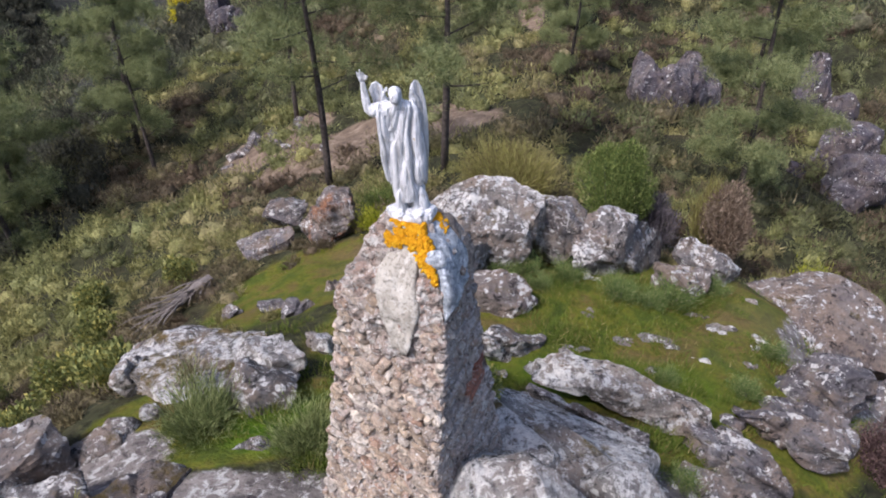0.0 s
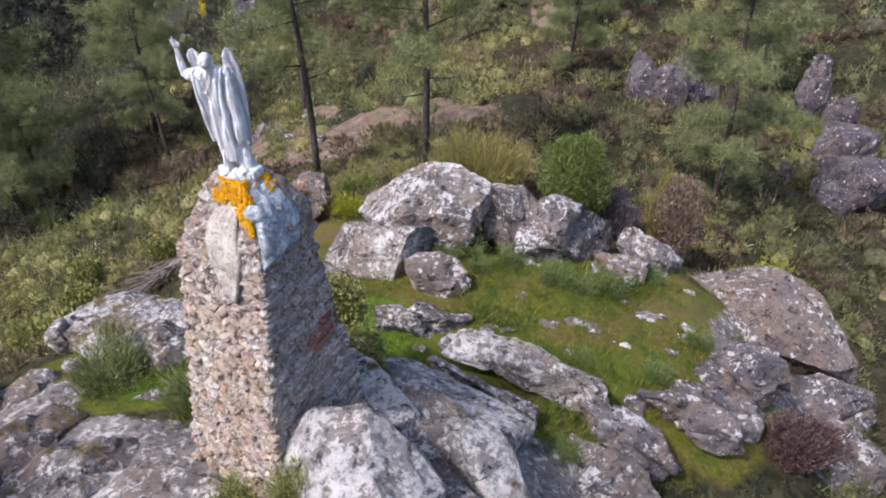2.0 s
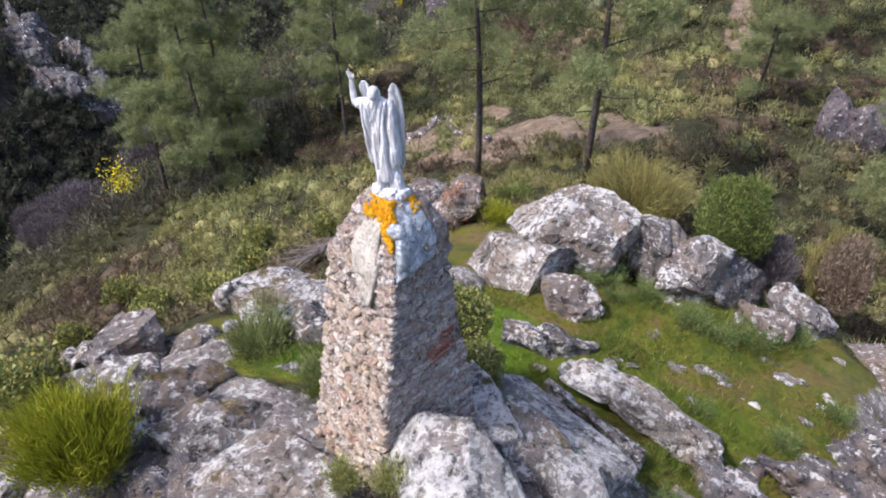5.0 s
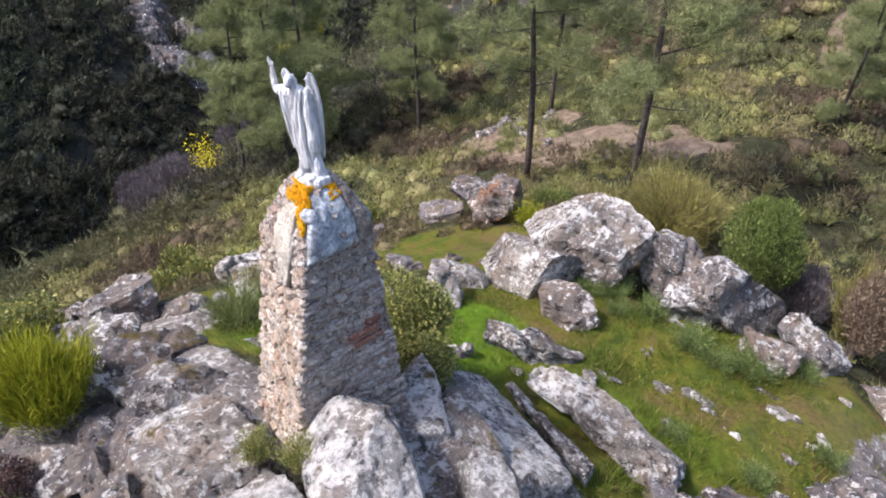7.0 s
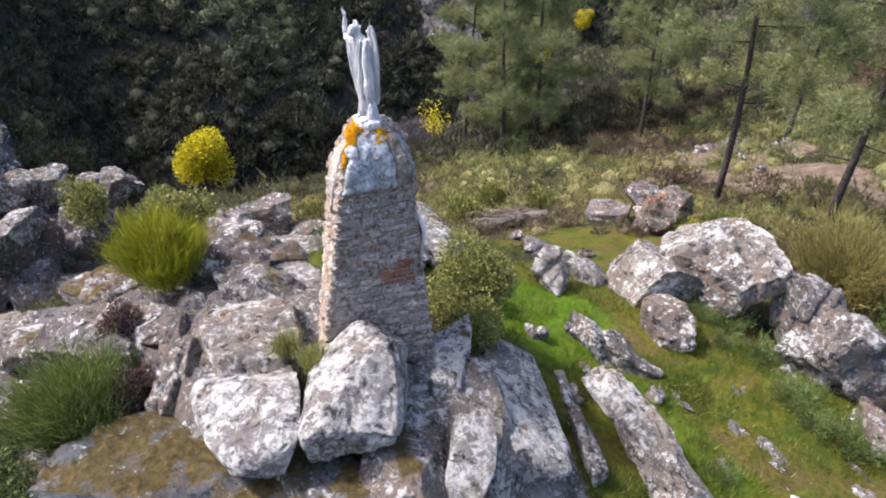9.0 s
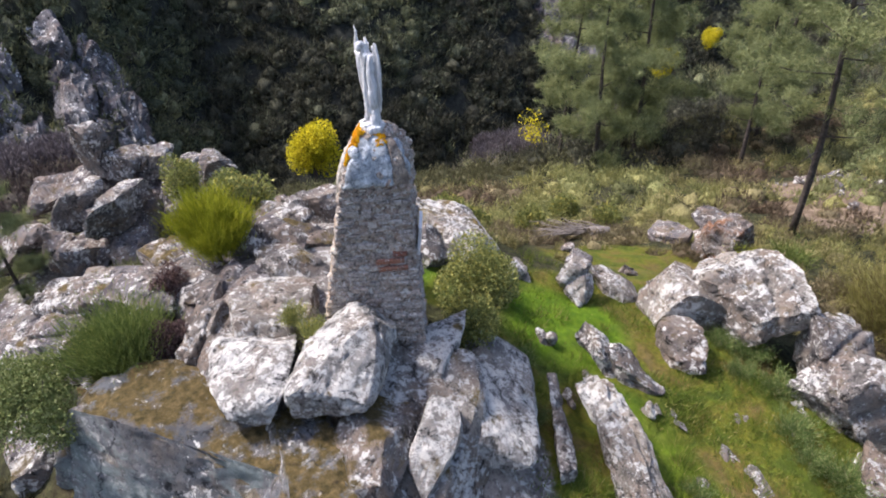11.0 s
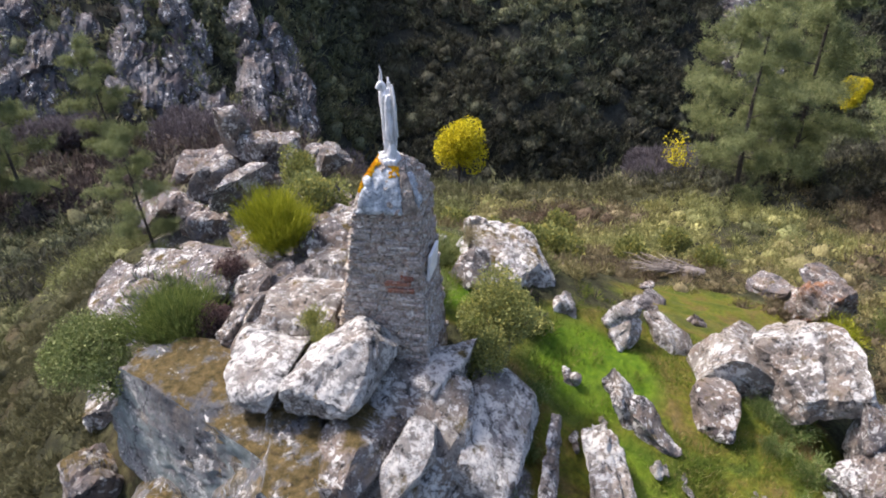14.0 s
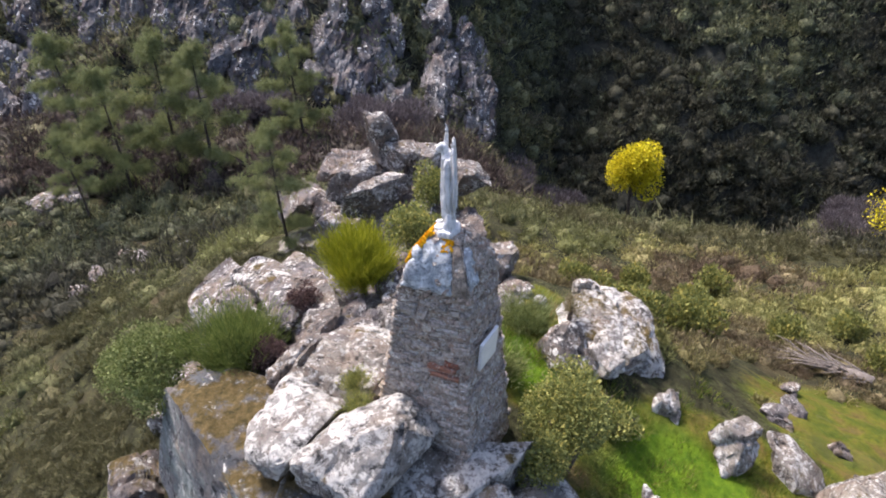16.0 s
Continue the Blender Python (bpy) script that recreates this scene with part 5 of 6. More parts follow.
# ---------------------------------------------------------------- statue
def build_statue():
    """A robed winged figure with one raised arm, all one mesh, facing -y."""
    bm = bmesh.new()

    def bridge(prev, ring):
        n = len(ring)
        if prev:
            for i in range(n):
                bm.faces.new((prev[i], prev[(i + 1) % n], ring[(i + 1) % n], ring[i]))
        else:
            bm.faces.new(ring[::-1])
        return ring

    def cloth(rings, n, source, folds, depth, seed, hem=None, steps=5):
        """Cloth hung from a point: folds fan out of it, deepest near the hem; hem lifts the lowest ring by x."""
        prev = None
        fine = []
        for a, b in zip(rings, rings[1:]):
            fine += [tuple(p + (q - p) * k / steps for p, q in zip(a, b)) for k in range(steps)]
        fine.append(rings[-1])
        z0, z1 = fine[0][2], fine[-1][2]
        for cx, cy, z, rx, ry in fine:
            ring = []
            low = 1 - (z - z0) / (z1 - z0)
            for i in range(n):
                a = i * math.tau / n
                x, y = cx + math.cos(a) * rx, cy + math.sin(a) * ry
                fan = math.atan2(x - source[0] + (0.12 if y > 0.03 else 0.0), source[1] - z + 0.12)
                wander = noise.noise(Vector((x * 7, seed, z * 4)))
                w = abs(math.sin(fan * folds + seed + wander * 1.4))
                v = abs(math.sin(fan * folds * 0.43 + seed * 2 + wander))
                groove = depth * (0.45 + 0.55 * low ** 0.6) * (0.085 * (1 - w) ** 2.0 + 0.13 * (1 - v) ** 2.6)
                f = 1 - min(0.75, groove / math.hypot(x - cx, y - cy))
                lift = hem(x) * low ** 3 if hem else 0.0
                ring.append(bm.verts.new((cx + (x - cx) * f, cy + (y - cy) * f, z + lift)))
            prev = bridge(prev, ring)
        bm.faces.new(prev)

    def tube(points, n=12):
        prev = None
        for k, (p, r) in enumerate(points):
            p = Vector(p)
            q = Vector(points[min(k + 1, len(points) - 1)][0]) - Vector(points[max(k - 1, 0)][0])
            q.normalize()
            s = q.cross(Vector((0.3, 1, 0.2))).normalized()
            t = q.cross(s)
            prev = bridge(prev, [bm.verts.new(p + (s * math.cos(i * math.tau / n) + t * math.sin(i * math.tau / n)) * r) for i in range(n)])
        bm.faces.new(prev)

    def ball(c, r):
        g = bmesh.ops.create_icosphere(bm, subdivisions=3, radius=1.0)
        for v in g["verts"]:
            v.co = Vector((v.co.x * r[0], v.co.y * r[1], v.co.z * r[2])) + Vector(c)

    # plinth with chipped corners
    prev = None
    for z, r in ((-0.04, 0.185), (0.0, 0.195), (0.035, 0.185), (0.045, 0.165)):
        prev = bridge(prev, [bm.verts.new((0.02 + math.cos(k * math.tau / 7 + 0.2) * r * (1.1 if k % 3 == 0 else 0.92), -0.02 + math.sin(k * math.tau / 7 + 0.2) * r * 0.86, z)) for k in range(7)])
    bm.faces.new(prev)
    # tunic: two columns of cloth with a dark gap between, spread on the plinth
    cloth([(-0.06, -0.01, 0.02, 0.07, 0.08), (-0.055, -0.005, 0.1, 0.055, 0.075), (-0.04, 0.0, 0.22, 0.05, 0.06), (-0.03, 0.005, 0.3, 0.03, 0.03)], 70, (-0.05, 0.6), 18, 0.3, 1)
    cloth([(0.105, -0.005, 0.02, 0.075, 0.08), (0.098, 0.0, 0.12, 0.066, 0.078), (0.085, 0.005, 0.22, 0.05, 0.06), (0.075, 0.005, 0.3, 0.03, 0.03)], 70, (0.1, 0.6), 18, 0.3, 3)
    cloth([(0.02, 0.05, 0.02, 0.11, 0.035), (0.02, 0.045, 0.2, 0.09, 0.035), (0.015, 0.03, 0.3, 0.08, 0.03)], 60, (0.0, 0.8), 14, 0.14, 4)
    # mantle falling to a slanting hem
    cloth([(0.025, 0.005, 0.13, 0.132, 0.092), (0.027, 0.005, 0.3, 0.14, 0.094), (0.026, 0.006, 0.45, 0.147, 0.096), (0.018, 0.01, 0.6, 0.148, 0.092), (0.008, 0.014, 0.74, 0.152, 0.086), (0.0, 0.013, 0.85, 0.155, 0.078), (-0.005, 0.008, 0.92, 0.125, 0.068), (-0.01, -0.005, 0.955, 0.06, 0.05)],
          240, (0.1, 1.0), 19, 0.4, 0, lambda x: 0.6 * max(0.0, x - 0.05) + 0.25 * max(0.0, -x - 0.06))
    # wide sleeve hanging from the raised arm to above the knee
    cloth([(-0.122, 0.005, 0.3, 0.03, 0.05), (-0.124, 0.005, 0.36, 0.042, 0.06), (-0.13, 0.0, 0.55, 0.05, 0.066), (-0.138, -0.008, 0.74, 0.055, 0.066), (-0.145, -0.01, 0.86, 0.054, 0.06), (-0.145, -0.008, 0.91, 0.035, 0.04)], 90, (-0.16, 1.0), 16, 0.36, 2)
    # neck, bowed head with a cap of hair
    tube([((-0.012, -0.01, 0.92), 0.046), ((-0.014, -0.02, 0.97), 0.038), ((-0.016, -0.035, 1.01), 0.038)])
    ball((-0.018, -0.066, 1.008), (0.039, 0.045, 0.054))
    ball((-0.017, -0.042, 1.035), (0.049, 0.055, 0.045))
    ball((-0.014, -0.004, 0.996), (0.043, 0.034, 0.048))
    ball((-0.018, -0.108, 1.0), (0.01, 0.016, 0.012))
    # raised right arm: short upper arm, upright forearm, open hand
    tube([((-0.09, 0.01, 0.88), 0.066), ((-0.15, -0.005, 0.888), 0.058), ((-0.2, -0.015, 0.895), 0.05), ((-0.226, -0.018, 0.91), 0.036)])
    tube([((-0.224, -0.018, 0.89), 0.03), ((-0.232, -0.014, 0.97), 0.031), ((-0.238, -0.006, 1.05), 0.024), ((-0.241, 0.0, 1.1), 0.018)])
    ball((-0.243, 0.002, 1.128), (0.027, 0.016, 0.03))
    for dx, top in ((-0.022, 0.045), (-0.006, 0.065), (0.01, 0.04), (0.02, 0.02)):
        tube([((-0.244 + dx, 0.002, 1.14), 0.009), ((-0.244 + dx * 1.2, -0.004, 1.14 + top * 0.6), 0.008), ((-0.244 + dx * 1.3, -0.01, 1.14 + top), 0.006)], 6)
    tube([((-0.221, 0.0, 1.12), 0.01), ((-0.206, -0.01, 1.142), 0.008), ((-0.202, -0.014, 1.156), 0.006)], 6)
    # feet
    ball((-0.055, -0.11, 0.052), (0.03, 0.055, 0.022))
    ball((0.1, -0.11, 0.052), (0.03, 0.055, 0.022))
    # wings: tall folded blades behind the shoulders, tips by the hem
    for side in (-1, 1):
        outline = [(0.05, 0.55), (0.07, 0.8), (0.085, 0.96), (0.105, 1.035), (0.135, 1.07), (0.168, 1.06), (0.196, 1.01), (0.222, 0.9), (0.232, 0.76), (0.226, 0.56), (0.212, 0.4), (0.195, 0.25), (0.175, 0.2), (0.14, 0.32), (0.08, 0.46)]
        lay = []
        for d in (0.0, 1.0):
            ring = []
            for x, z in outline:
                y = 0.045 + 0.024 * (x / 0.2) + 0.024 * d + 0.012 * math.sin((z - 0.5) * 5)
                ring.append(bm.verts.new((x * 0.84 if side > 0 else -x * (1.12 if z > 0.95 else 0.72), y, z)))
            lay.append(ring)
        m = len(outline)
        for a, ring in ((1, lay[0]), (-1, lay[1])):
            cx = sum((v.co for v in ring), Vector()) / m
            cv = bm.verts.new(cx + Vector((0, -0.02 * a, 0)))
            for i in range(m):
                f = (ring[i], ring[(i + 1) % m], cv)
                bm.faces.new(f if a * side < 0 else f[::-1])
        for i in range(m):
            f = (lay[0][i], lay[1][i], lay[1][(i + 1) % m], lay[0][(i + 1) % m])
            bm.faces.new(f if side > 0 else f[::-1])
        for r in range(7):
            z = 1.02 - r * 0.085
            for back in (0.0, 0.036):
                tube([((side * 0.085, 0.05 + back, z), 0.01), ((side * 0.125, 0.06 + back, z - 0.06), 0.012), ((side * (0.16 - 0.003 * r), 0.066 + back, z - 0.17), 0.007)], 8)
    bmesh.ops.recalc_face_normals(bm, faces=bm.faces[:])
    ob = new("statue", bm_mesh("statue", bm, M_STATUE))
    ob.matrix_basis = pose(-0.40, 4.85, 2.785, 2, -2.5, 1) @ Matrix.Scale(1.0, 4)
    re = ob.modifiers.new("blend", "REMESH")
    re.mode, re.voxel_size, re.use_smooth_shade = "VOXEL", 0.0045, True
    return tagged(ob, "white marble robed figure with wings, one arm raised", "statue")


build_statue()


# ---------------------------------------------------------------- plants
def quads(centers, size, rng, stretch=1.0, upright=0.0, outward=None):
    """Small leaf quads with random turns round the given centres."""
    n = len(centers)
    a = rng.normal(size=(n, 3))
    a[:, 2] += upright * 2.5
    if outward is not None:
        a += outward * 1.2
    a /= np.linalg.norm(a, axis=1, keepdims=True)
    b = np.cross(a, rng.normal(size=(n, 3)))
    b /= np.linalg.norm(b, axis=1, keepdims=True) + 1e-9
    s = np.asarray(size).reshape(-1, 1) * rng.uniform(0.6, 1.3, (n, 1))
    a, b = a * s * stretch, b * s
    v = np.stack([centers - b * 0.5, centers + a * 0.45 - b * 0.65, centers + a, centers + a * 0.45 + b * 0.65], 1).reshape(-1, 3)
    f = np.arange(n * 4).reshape(n, 4)
    return v, f


def blades(base, direction, length, width, rng):
    """Thin tapering blades: a triangle each."""
    n = len(base)
    side = np.cross(direction, rng.normal(size=(n, 3)))
    side /= np.linalg.norm(side, axis=1, keepdims=True) + 1e-9
    w = np.asarray(width).reshape(-1, 1)
    v = np.stack([base - side * w, base + side * w, base + direction * np.asarray(length).reshape(-1, 1)], 1).reshape(-1, 3)
    return v, np.arange(n * 3).reshape(n, 3)


def tube_mesh(points, radii, sides=7):
    """A bent, tapering stem."""
    verts, faces = [], []
    for k, (p, r) in enumerate(zip(points, radii)):
        q = Vector(points[min(k + 1, len(points) - 1)]) - Vector(points[max(k - 1, 0)])
        q.normalize()
        s = q.cross(Vector((0.31, 0.9, 0.17))).normalized()
        t = q.cross(s)
        for i in range(sides):
            a = i * math.tau / sides
            verts.append(Vector(p) + (s * math.cos(a) + t * math.sin(a)) * r * (1 + 0.12 * math.sin(3 * a + k)))
    for k in range(len(points) - 1):
        for i in range(sides):
            j = (i + 1) % sides
            faces.append((k * sides + i, k * sides + j, (k + 1) * sides + j, (k + 1) * sides + i))
    faces.append(tuple(range(sides))[::-1])
    faces.append(tuple((len(points) - 1) * sides + i for i in range(sides)))
    return verts, faces


def make_pine(seed, tall, crown_from, spread, dense, lean=0.05):
    """A slim pine: dark trunk, bare lower limbs, gauzy tufted crown."""
    rng, r2 = np.random.default_rng(seed), random.Random(seed)
    tree = tagged(new("pine_tree"), "slender pine with dark trunk and thin grey-green crown", "tree", "pines round the knoll")
    ang = r2.uniform(0, 6.28)
    pts, rad = [], []
    for k in range(9):
        t = k / 8
        pts.append((math.cos(ang) * lean * tall * t * t + 0.08 * math.sin(t * 5 + seed), math.sin(ang) * lean * tall * t * t + 0.08 * math.cos(t * 4 + seed), tall * t - 0.4 * (k == 0)))
        rad.append(0.1 * (tall / 9) * (1 - 0.82 * t) + 0.012)
    v, f = tube_mesh(pts, rad, 9)
    part("trunk", mesh_from("trunk", v, f, M_BARK, smooth=True), tree)

    def stem(t):
        x = t * 8
        i = min(int(x), 7)
        return Vector(pts[i]).lerp(Vector(pts[i + 1]), x - i)

    tufts = []
    limbs = 15
    for k in range(limbs):
        t = crown_from * 0.6 + (0.97 - crown_from * 0.6) * (k + 0.5) / limbs
        a = k * 2.4 + r2.uniform(-0.4, 0.4)
        u = (t - crown_from) / (1 - crown_from)
        reach = spread * (math.sin(math.pi * min(max(u * 0.75 + 0.25, 0.1), 1.0)) ** 0.7) * r2.uniform(0.7, 1.15)
        if u < 0:
            reach = spread * 0.65 * r2.uniform(0.5, 1.0)
        p0 = stem(t)
        rise = r2.uniform(-0.05, 0.35) * reach
        d = Vector((math.cos(a), math.sin(a), 0))
        mid = p0 + d * reach * 0.5 + Vector((0, 0, rise * 0.25))
        end = p0 + d * reach + Vector((0, 0, rise))
        v, f = tube_mesh([p0, mid, end], [0.027 * tall / 9, 0.017 * tall / 9, 0.006], 5)
        part("limb", mesh_from("limb", v, f, M_BARK, smooth=True), tree)
        if u > -0.05:
            for _ in range(int(dense * 2.1 * (0.5 + reach / spread))):
                w = r2.uniform(0.3, 1.05)
                c = p0 + (end - p0) * w + Vector((r2.gauss(0, 0.16), r2.gauss(0, 0.16), r2.gauss(0.08, 0.12))) * spread * 0.75
                tufts.append(c)
    for _ in range(int(dense * 3)):
        tufts.append(stem(r2.uniform(0.86, 1.0)) + Vector((r2.gauss(0, 0.13), r2.gauss(0, 0.13), r2.gauss(0.03, 0.12))) * spread * 0.8)
    per = 46
    c = np.repeat(np.array([t[:] for t in tufts]), per, 0)
    d = rng.normal(size=c.shape)
    d[:, 2] += 0.45
    d /= np.linalg.norm(d, axis=1, keepdims=True)
    v, f = blades(c + rng.normal(size=c.shape) * 0.08, d, rng.uniform(0.12, 0.28, len(c)), 0.0095, rng)
    part("crown", mesh_from("crown", v, f, M_PINE), tree)
    return tree


def plant_pines():
    kinds = [make_pine(21, 9.5, 0.36, 2.4, 22), make_pine(33, 9.0, 0.12, 2.2, 25), make_pine(47, 9.5, 0.42, 2.2, 13, 0.1)]
    spots = [(-22.0, 27.3, 1, 1.35, 0), (-18.0, 35.0, 0, 1.15, 70), (-4.9, 21.4, 2, 1.1, 150), (-0.7, 20.3, 0, 0.95, 200), 
             (8.5, 19.8, 1, 0.68, 10), (4.6, 32.0, 1, 0.55, 120), (13.5, 33.0, 1, 0.7, 40), (-9.5, 36.0, 0, 1.1, 250), (-45.0, -18.0, 1, 1.0, 0), (-57.0, -13.5, 1, 1.05, 60),
             (-42.5, -24.6, 1, 0.95, 190), (-37.4, -25.5, 0, 0.7, 230), (-46.5, -21.6, 1, 1.05, 20), (-14.6, -2.1, 1, 0.42, 30), (-30, 36.0, 1, 1.2, 330), (-25.5, 33.5, 1, 1.15, 80), (-21.0, 40.0, 1, 1.1, 210), (-27.5, 29.0, 0, 1.1, 300),
             (-47.0, -30.0, 1, 1.0, 140), (5.5, 42.0, 1, 0.9, 200)]
    used = set()
    for x, y, k, s, turn in spots:
        m = pose(x, y, ground_z(x, y) - 0.1, 0, 0, turn) @ Matrix.Scale(s, 4)
        if k in used:
            copy_thing(kinds[k], m)
        else:
            kinds[k].matrix_basis = m
            used.add(k)


def leaf_ball(rng, count, radii, lumps=7, hollow=0.35):
    """Points in an uneven, lumpy crown, with outward directions."""
    c = rng.normal(size=(lumps, 3))
    c /= np.linalg.norm(c, axis=1, keepdims=True)
    c *= rng.uniform(0.25, 0.62, (lumps, 1))
    c[:, 2] = np.abs(c[:, 2]) * 1.1 - 0.15
    k = rng.integers(0, lumps, count)
    d = rng.normal(size=(count, 3))
    d /= np.linalg.norm(d, axis=1, keepdims=True)
    r = rng.uniform(hollow, 1.0, (count, 1)) ** 0.6 * rng.uniform(0.3, 0.52, (lumps, 1))[k]
    p = (c[k] + d * r) * np.array(radii)
    return p, d


def make_bush(name, seed, radii, material, label, category, count=3500, leaf=0.035, stretch=1.6, upright=0.3, group="shrubs on the knoll", stems=9, lumps=9):
    """A leafy shrub: stems from one root, lumpy crown of small leaves."""
    rng, r2 = np.random.default_rng(seed), random.Random(seed)
    bush = tagged(new(name), label, category, group)
    p, d = leaf_ball(rng, count, radii, lumps)
    p[:, 2] += radii[2] * 0.55
    v, f = quads(p, np.full(count, leaf), rng, stretch, upright, d)
    part("foliage", mesh_from("foliage", v, f, material), bush)
    for k in range(stems):
        a = r2.uniform(0, 6.28)
        q = Vector((math.cos(a) * radii[0] * r2.uniform(0.2, 0.7), math.sin(a) * radii[1] * r2.uniform(0.2, 0.7), radii[2] * r2.uniform(0.6, 1.1)))
        v, f = tube_mesh([(q.x * 0.08, q.y * 0.08, -0.15), (q.x * 0.4, q.y * 0.4, q.z * 0.45), q], [0.022, 0.015, 0.005], 5)
        part("stem", mesh_from("stem", v, f, M_TWIG), bush)
    return bush


def make_broom(seed, radius, tall, material, label, count=5200, thin=0.006, group="shrubs on the knoll", name="broom_bush"):
    """Broom: a dense brush of thin upright green stems fanning from the root."""
    rng = np.random.default_rng(seed)
    bush = tagged(new(name), label, "bush", group)
    tips = 38
    ta = rng.uniform(0, 6.28, tips)
    tr = np.sqrt(rng.uniform(0, 1, tips))
    loose = rng.uniform(0.7, 1.25, (tips, 1))
    tip = loose * np.stack([np.cos(ta) * tr * radius, np.sin(ta) * tr * radius, tall * np.sqrt(np.clip(1.0 - 0.7 * tr ** 2, 0.05, 2)) * rng.uniform(0.82, 1.05, tips)], 1)
    k = rng.integers(0, tips, count)
    t = rng.uniform(0.25, 0.95, count) ** 0.7
    base = tip[k] * t[:, None] + rng.normal(size=(count, 3)) * 0.13 * radius * (0.5 + t[:, None])
    d = tip[k] / np.linalg.norm(tip[k], axis=1, keepdims=True) + rng.normal(size=(count, 3)) * 0.33 + np.array([0, 0, 0.3])
    d /= np.linalg.norm(d, axis=1, keepdims=True)
    base[:, 2] = np.maximum(base[:, 2], 0.02)
    v, f = blades(base, d, rng.uniform(0.08, 0.22, count) * tall, thin, rng)
    part("brush", mesh_from("brush", v, f, material), bush)
    verts, faces = tube_mesh([(0, 0, -0.15), (0.02, 0, tall * 0.12), (0.03, 0.02, tall * 0.35)], [0.05, 0.045, 0.02], 6)
    part("root_stock", mesh_from("root_stock", verts, faces, M_TWIG), bush)
    return bush


def put(ob, x, y, z=None, turn=0, s=1.0):
    ob.matrix_basis = pose(x, y, ground_z(x, y) - 0.05 if z is None else z, 0, 0, turn) @ Matrix.Scale(s, 4)
    return ob


def plant_knoll():
    put(make_broom(3, 0.6, 1.3, M_BROOM, "bright yellow-green broom bush on the rocks", 20000, 0.006), -3.65, 3.0, -0.9)
    put(make_bush("holm_oak_bush", 4, (1.2, 1.05, 1.3), M_OLIVE, "olive-green leafy bush beside the pillar", "bush", 22000, 0.026), -0.35, 6.6, -1.45)
    put(make_bush("holm_oak_bush", 5, (0.5, 0.5, 0.5), M_OLIVE, "low olive-green bush in the grass", "bush", 2000, 0.035), -1.4, 7.5, -1.95)
    put(make_broom(6, 0.75, 1.15, M_BROOM_DARK, "dark green broom bush on the ledge", 14000), -1.95, 1.1, -1.4)
    put(make_broom(16, 0.5, 0.9, M_OLIVE, "yellowish broom bush on the ledge", 8000), -2.6, 0.85, -1.75)
    put(make_bush("heather_bush", 7, (0.45, 0.4, 0.42), M_HEATH, "brown-purple heather between the boulders", "bush", 5000, 0.022), -1.65, 1.8, -0.95)
    heath = make_bush("tree_heath", 8, (1.2, 1.1, 0.95), M_HEATH_TREE, "small leaning tree with feathery green crown", "tree", 20000, 0.026, group="trees on the drop", stems=4)
    v, f = tube_mesh([(0.75, 0.7, -1.5), (0.6, 0.5, -0.7), (0.3, 0.25, -0.05), (0.05, 0.05, 0.5)], [0.07, 0.06, 0.045, 0.02], 8)
    part("trunk", mesh_from("trunk", v, f, M_BARK, smooth=True), heath)
    put(heath, -1.45, -0.2, -1.4)
    put(make_broom(9, 0.24, 0.3, M_OLIVE, "small dry green tuft in a rock crack", 2600, name="grassy_tuft"), -0.48, 3.5, -0.12)
    put(make_broom(10, 0.6, 0.75, M_HEATH_TREE, "dense grass-like broom beside the boulder", 7000), -3.3, 6.0, -1.5)
    put(make_broom(11, 0.3, 0.5, M_DRYGRASS, "bleached dry grass tuft by a boulder", 1200, name="dry_grass_tuft"), -3.75, 6.9, -1.45)
    put(make_broom(12, 0.6, 0.7, M_BROOM_DARK, "small round green bush in the clearing", 2200), -6.0, 13.1, -6.3)
    put(make_bush("holm_oak_bush", 13, (0.9, 0.9, 1.2), M_OLIVE, "pale green bush before the outcrop", "bush", 5000, 0.045), -13.5, 3.3, -5.2)
    put(make_bush("holm_oak_bush", 25, (0.9, 0.9, 0.9), M_OLIVE, "pale green bush before the outcrop", "bush", 5000, 0.045), -10.6, 5.4, -6.1)
    put(make_bush("holm_oak_bush", 14, (0.85, 0.85, 1.2), M_OLIVE, "olive-green bush on the ridge", "bush", 5000, 0.042), -5.7, 3.85, -1.75)
    put(make_bush("holm_oak_bush", 15, (0.8, 0.8, 0.7), M_OLIVE, "olive-green bush on the ridge", "bush", 3000, 0.045), -7.2, 3.4, -3.4)
    put(make_broom(26, 0.5, 0.6, M_HEATH_TREE, "pale feathery grass bush at the pillar's foot", 6000), -1.75, 5.5, -1.1)
    put(make_broom(27, 0.4, 0.55, M_OLIVE, "yellow-flowered low bush on the ledge", 3500), -2.9, 0.7, -1.7)
    put(make_bush("heather_bush", 28, (0.4, 0.35, 0.5), M_HEATH, "brown-purple heather between the boulders", "bush", 4000, 0.022), -3.0, 2.05, -1.0)
    put(make_broom(29, 0.3, 0.35, M_OLIVE, "small dry green tuft in a rock crack", 2500, name="grassy_tuft"), 0.1, 3.6, -0.1)
    tuft = make_broom(30, 0.42, 0.4, M_TUSSOCK, "blue-green grass tussock in the meadow", 3200, 0.007, "tussocks in the meadow", "grass_tussock")
    put(tuft, 3.0, 10.85, -2.95)
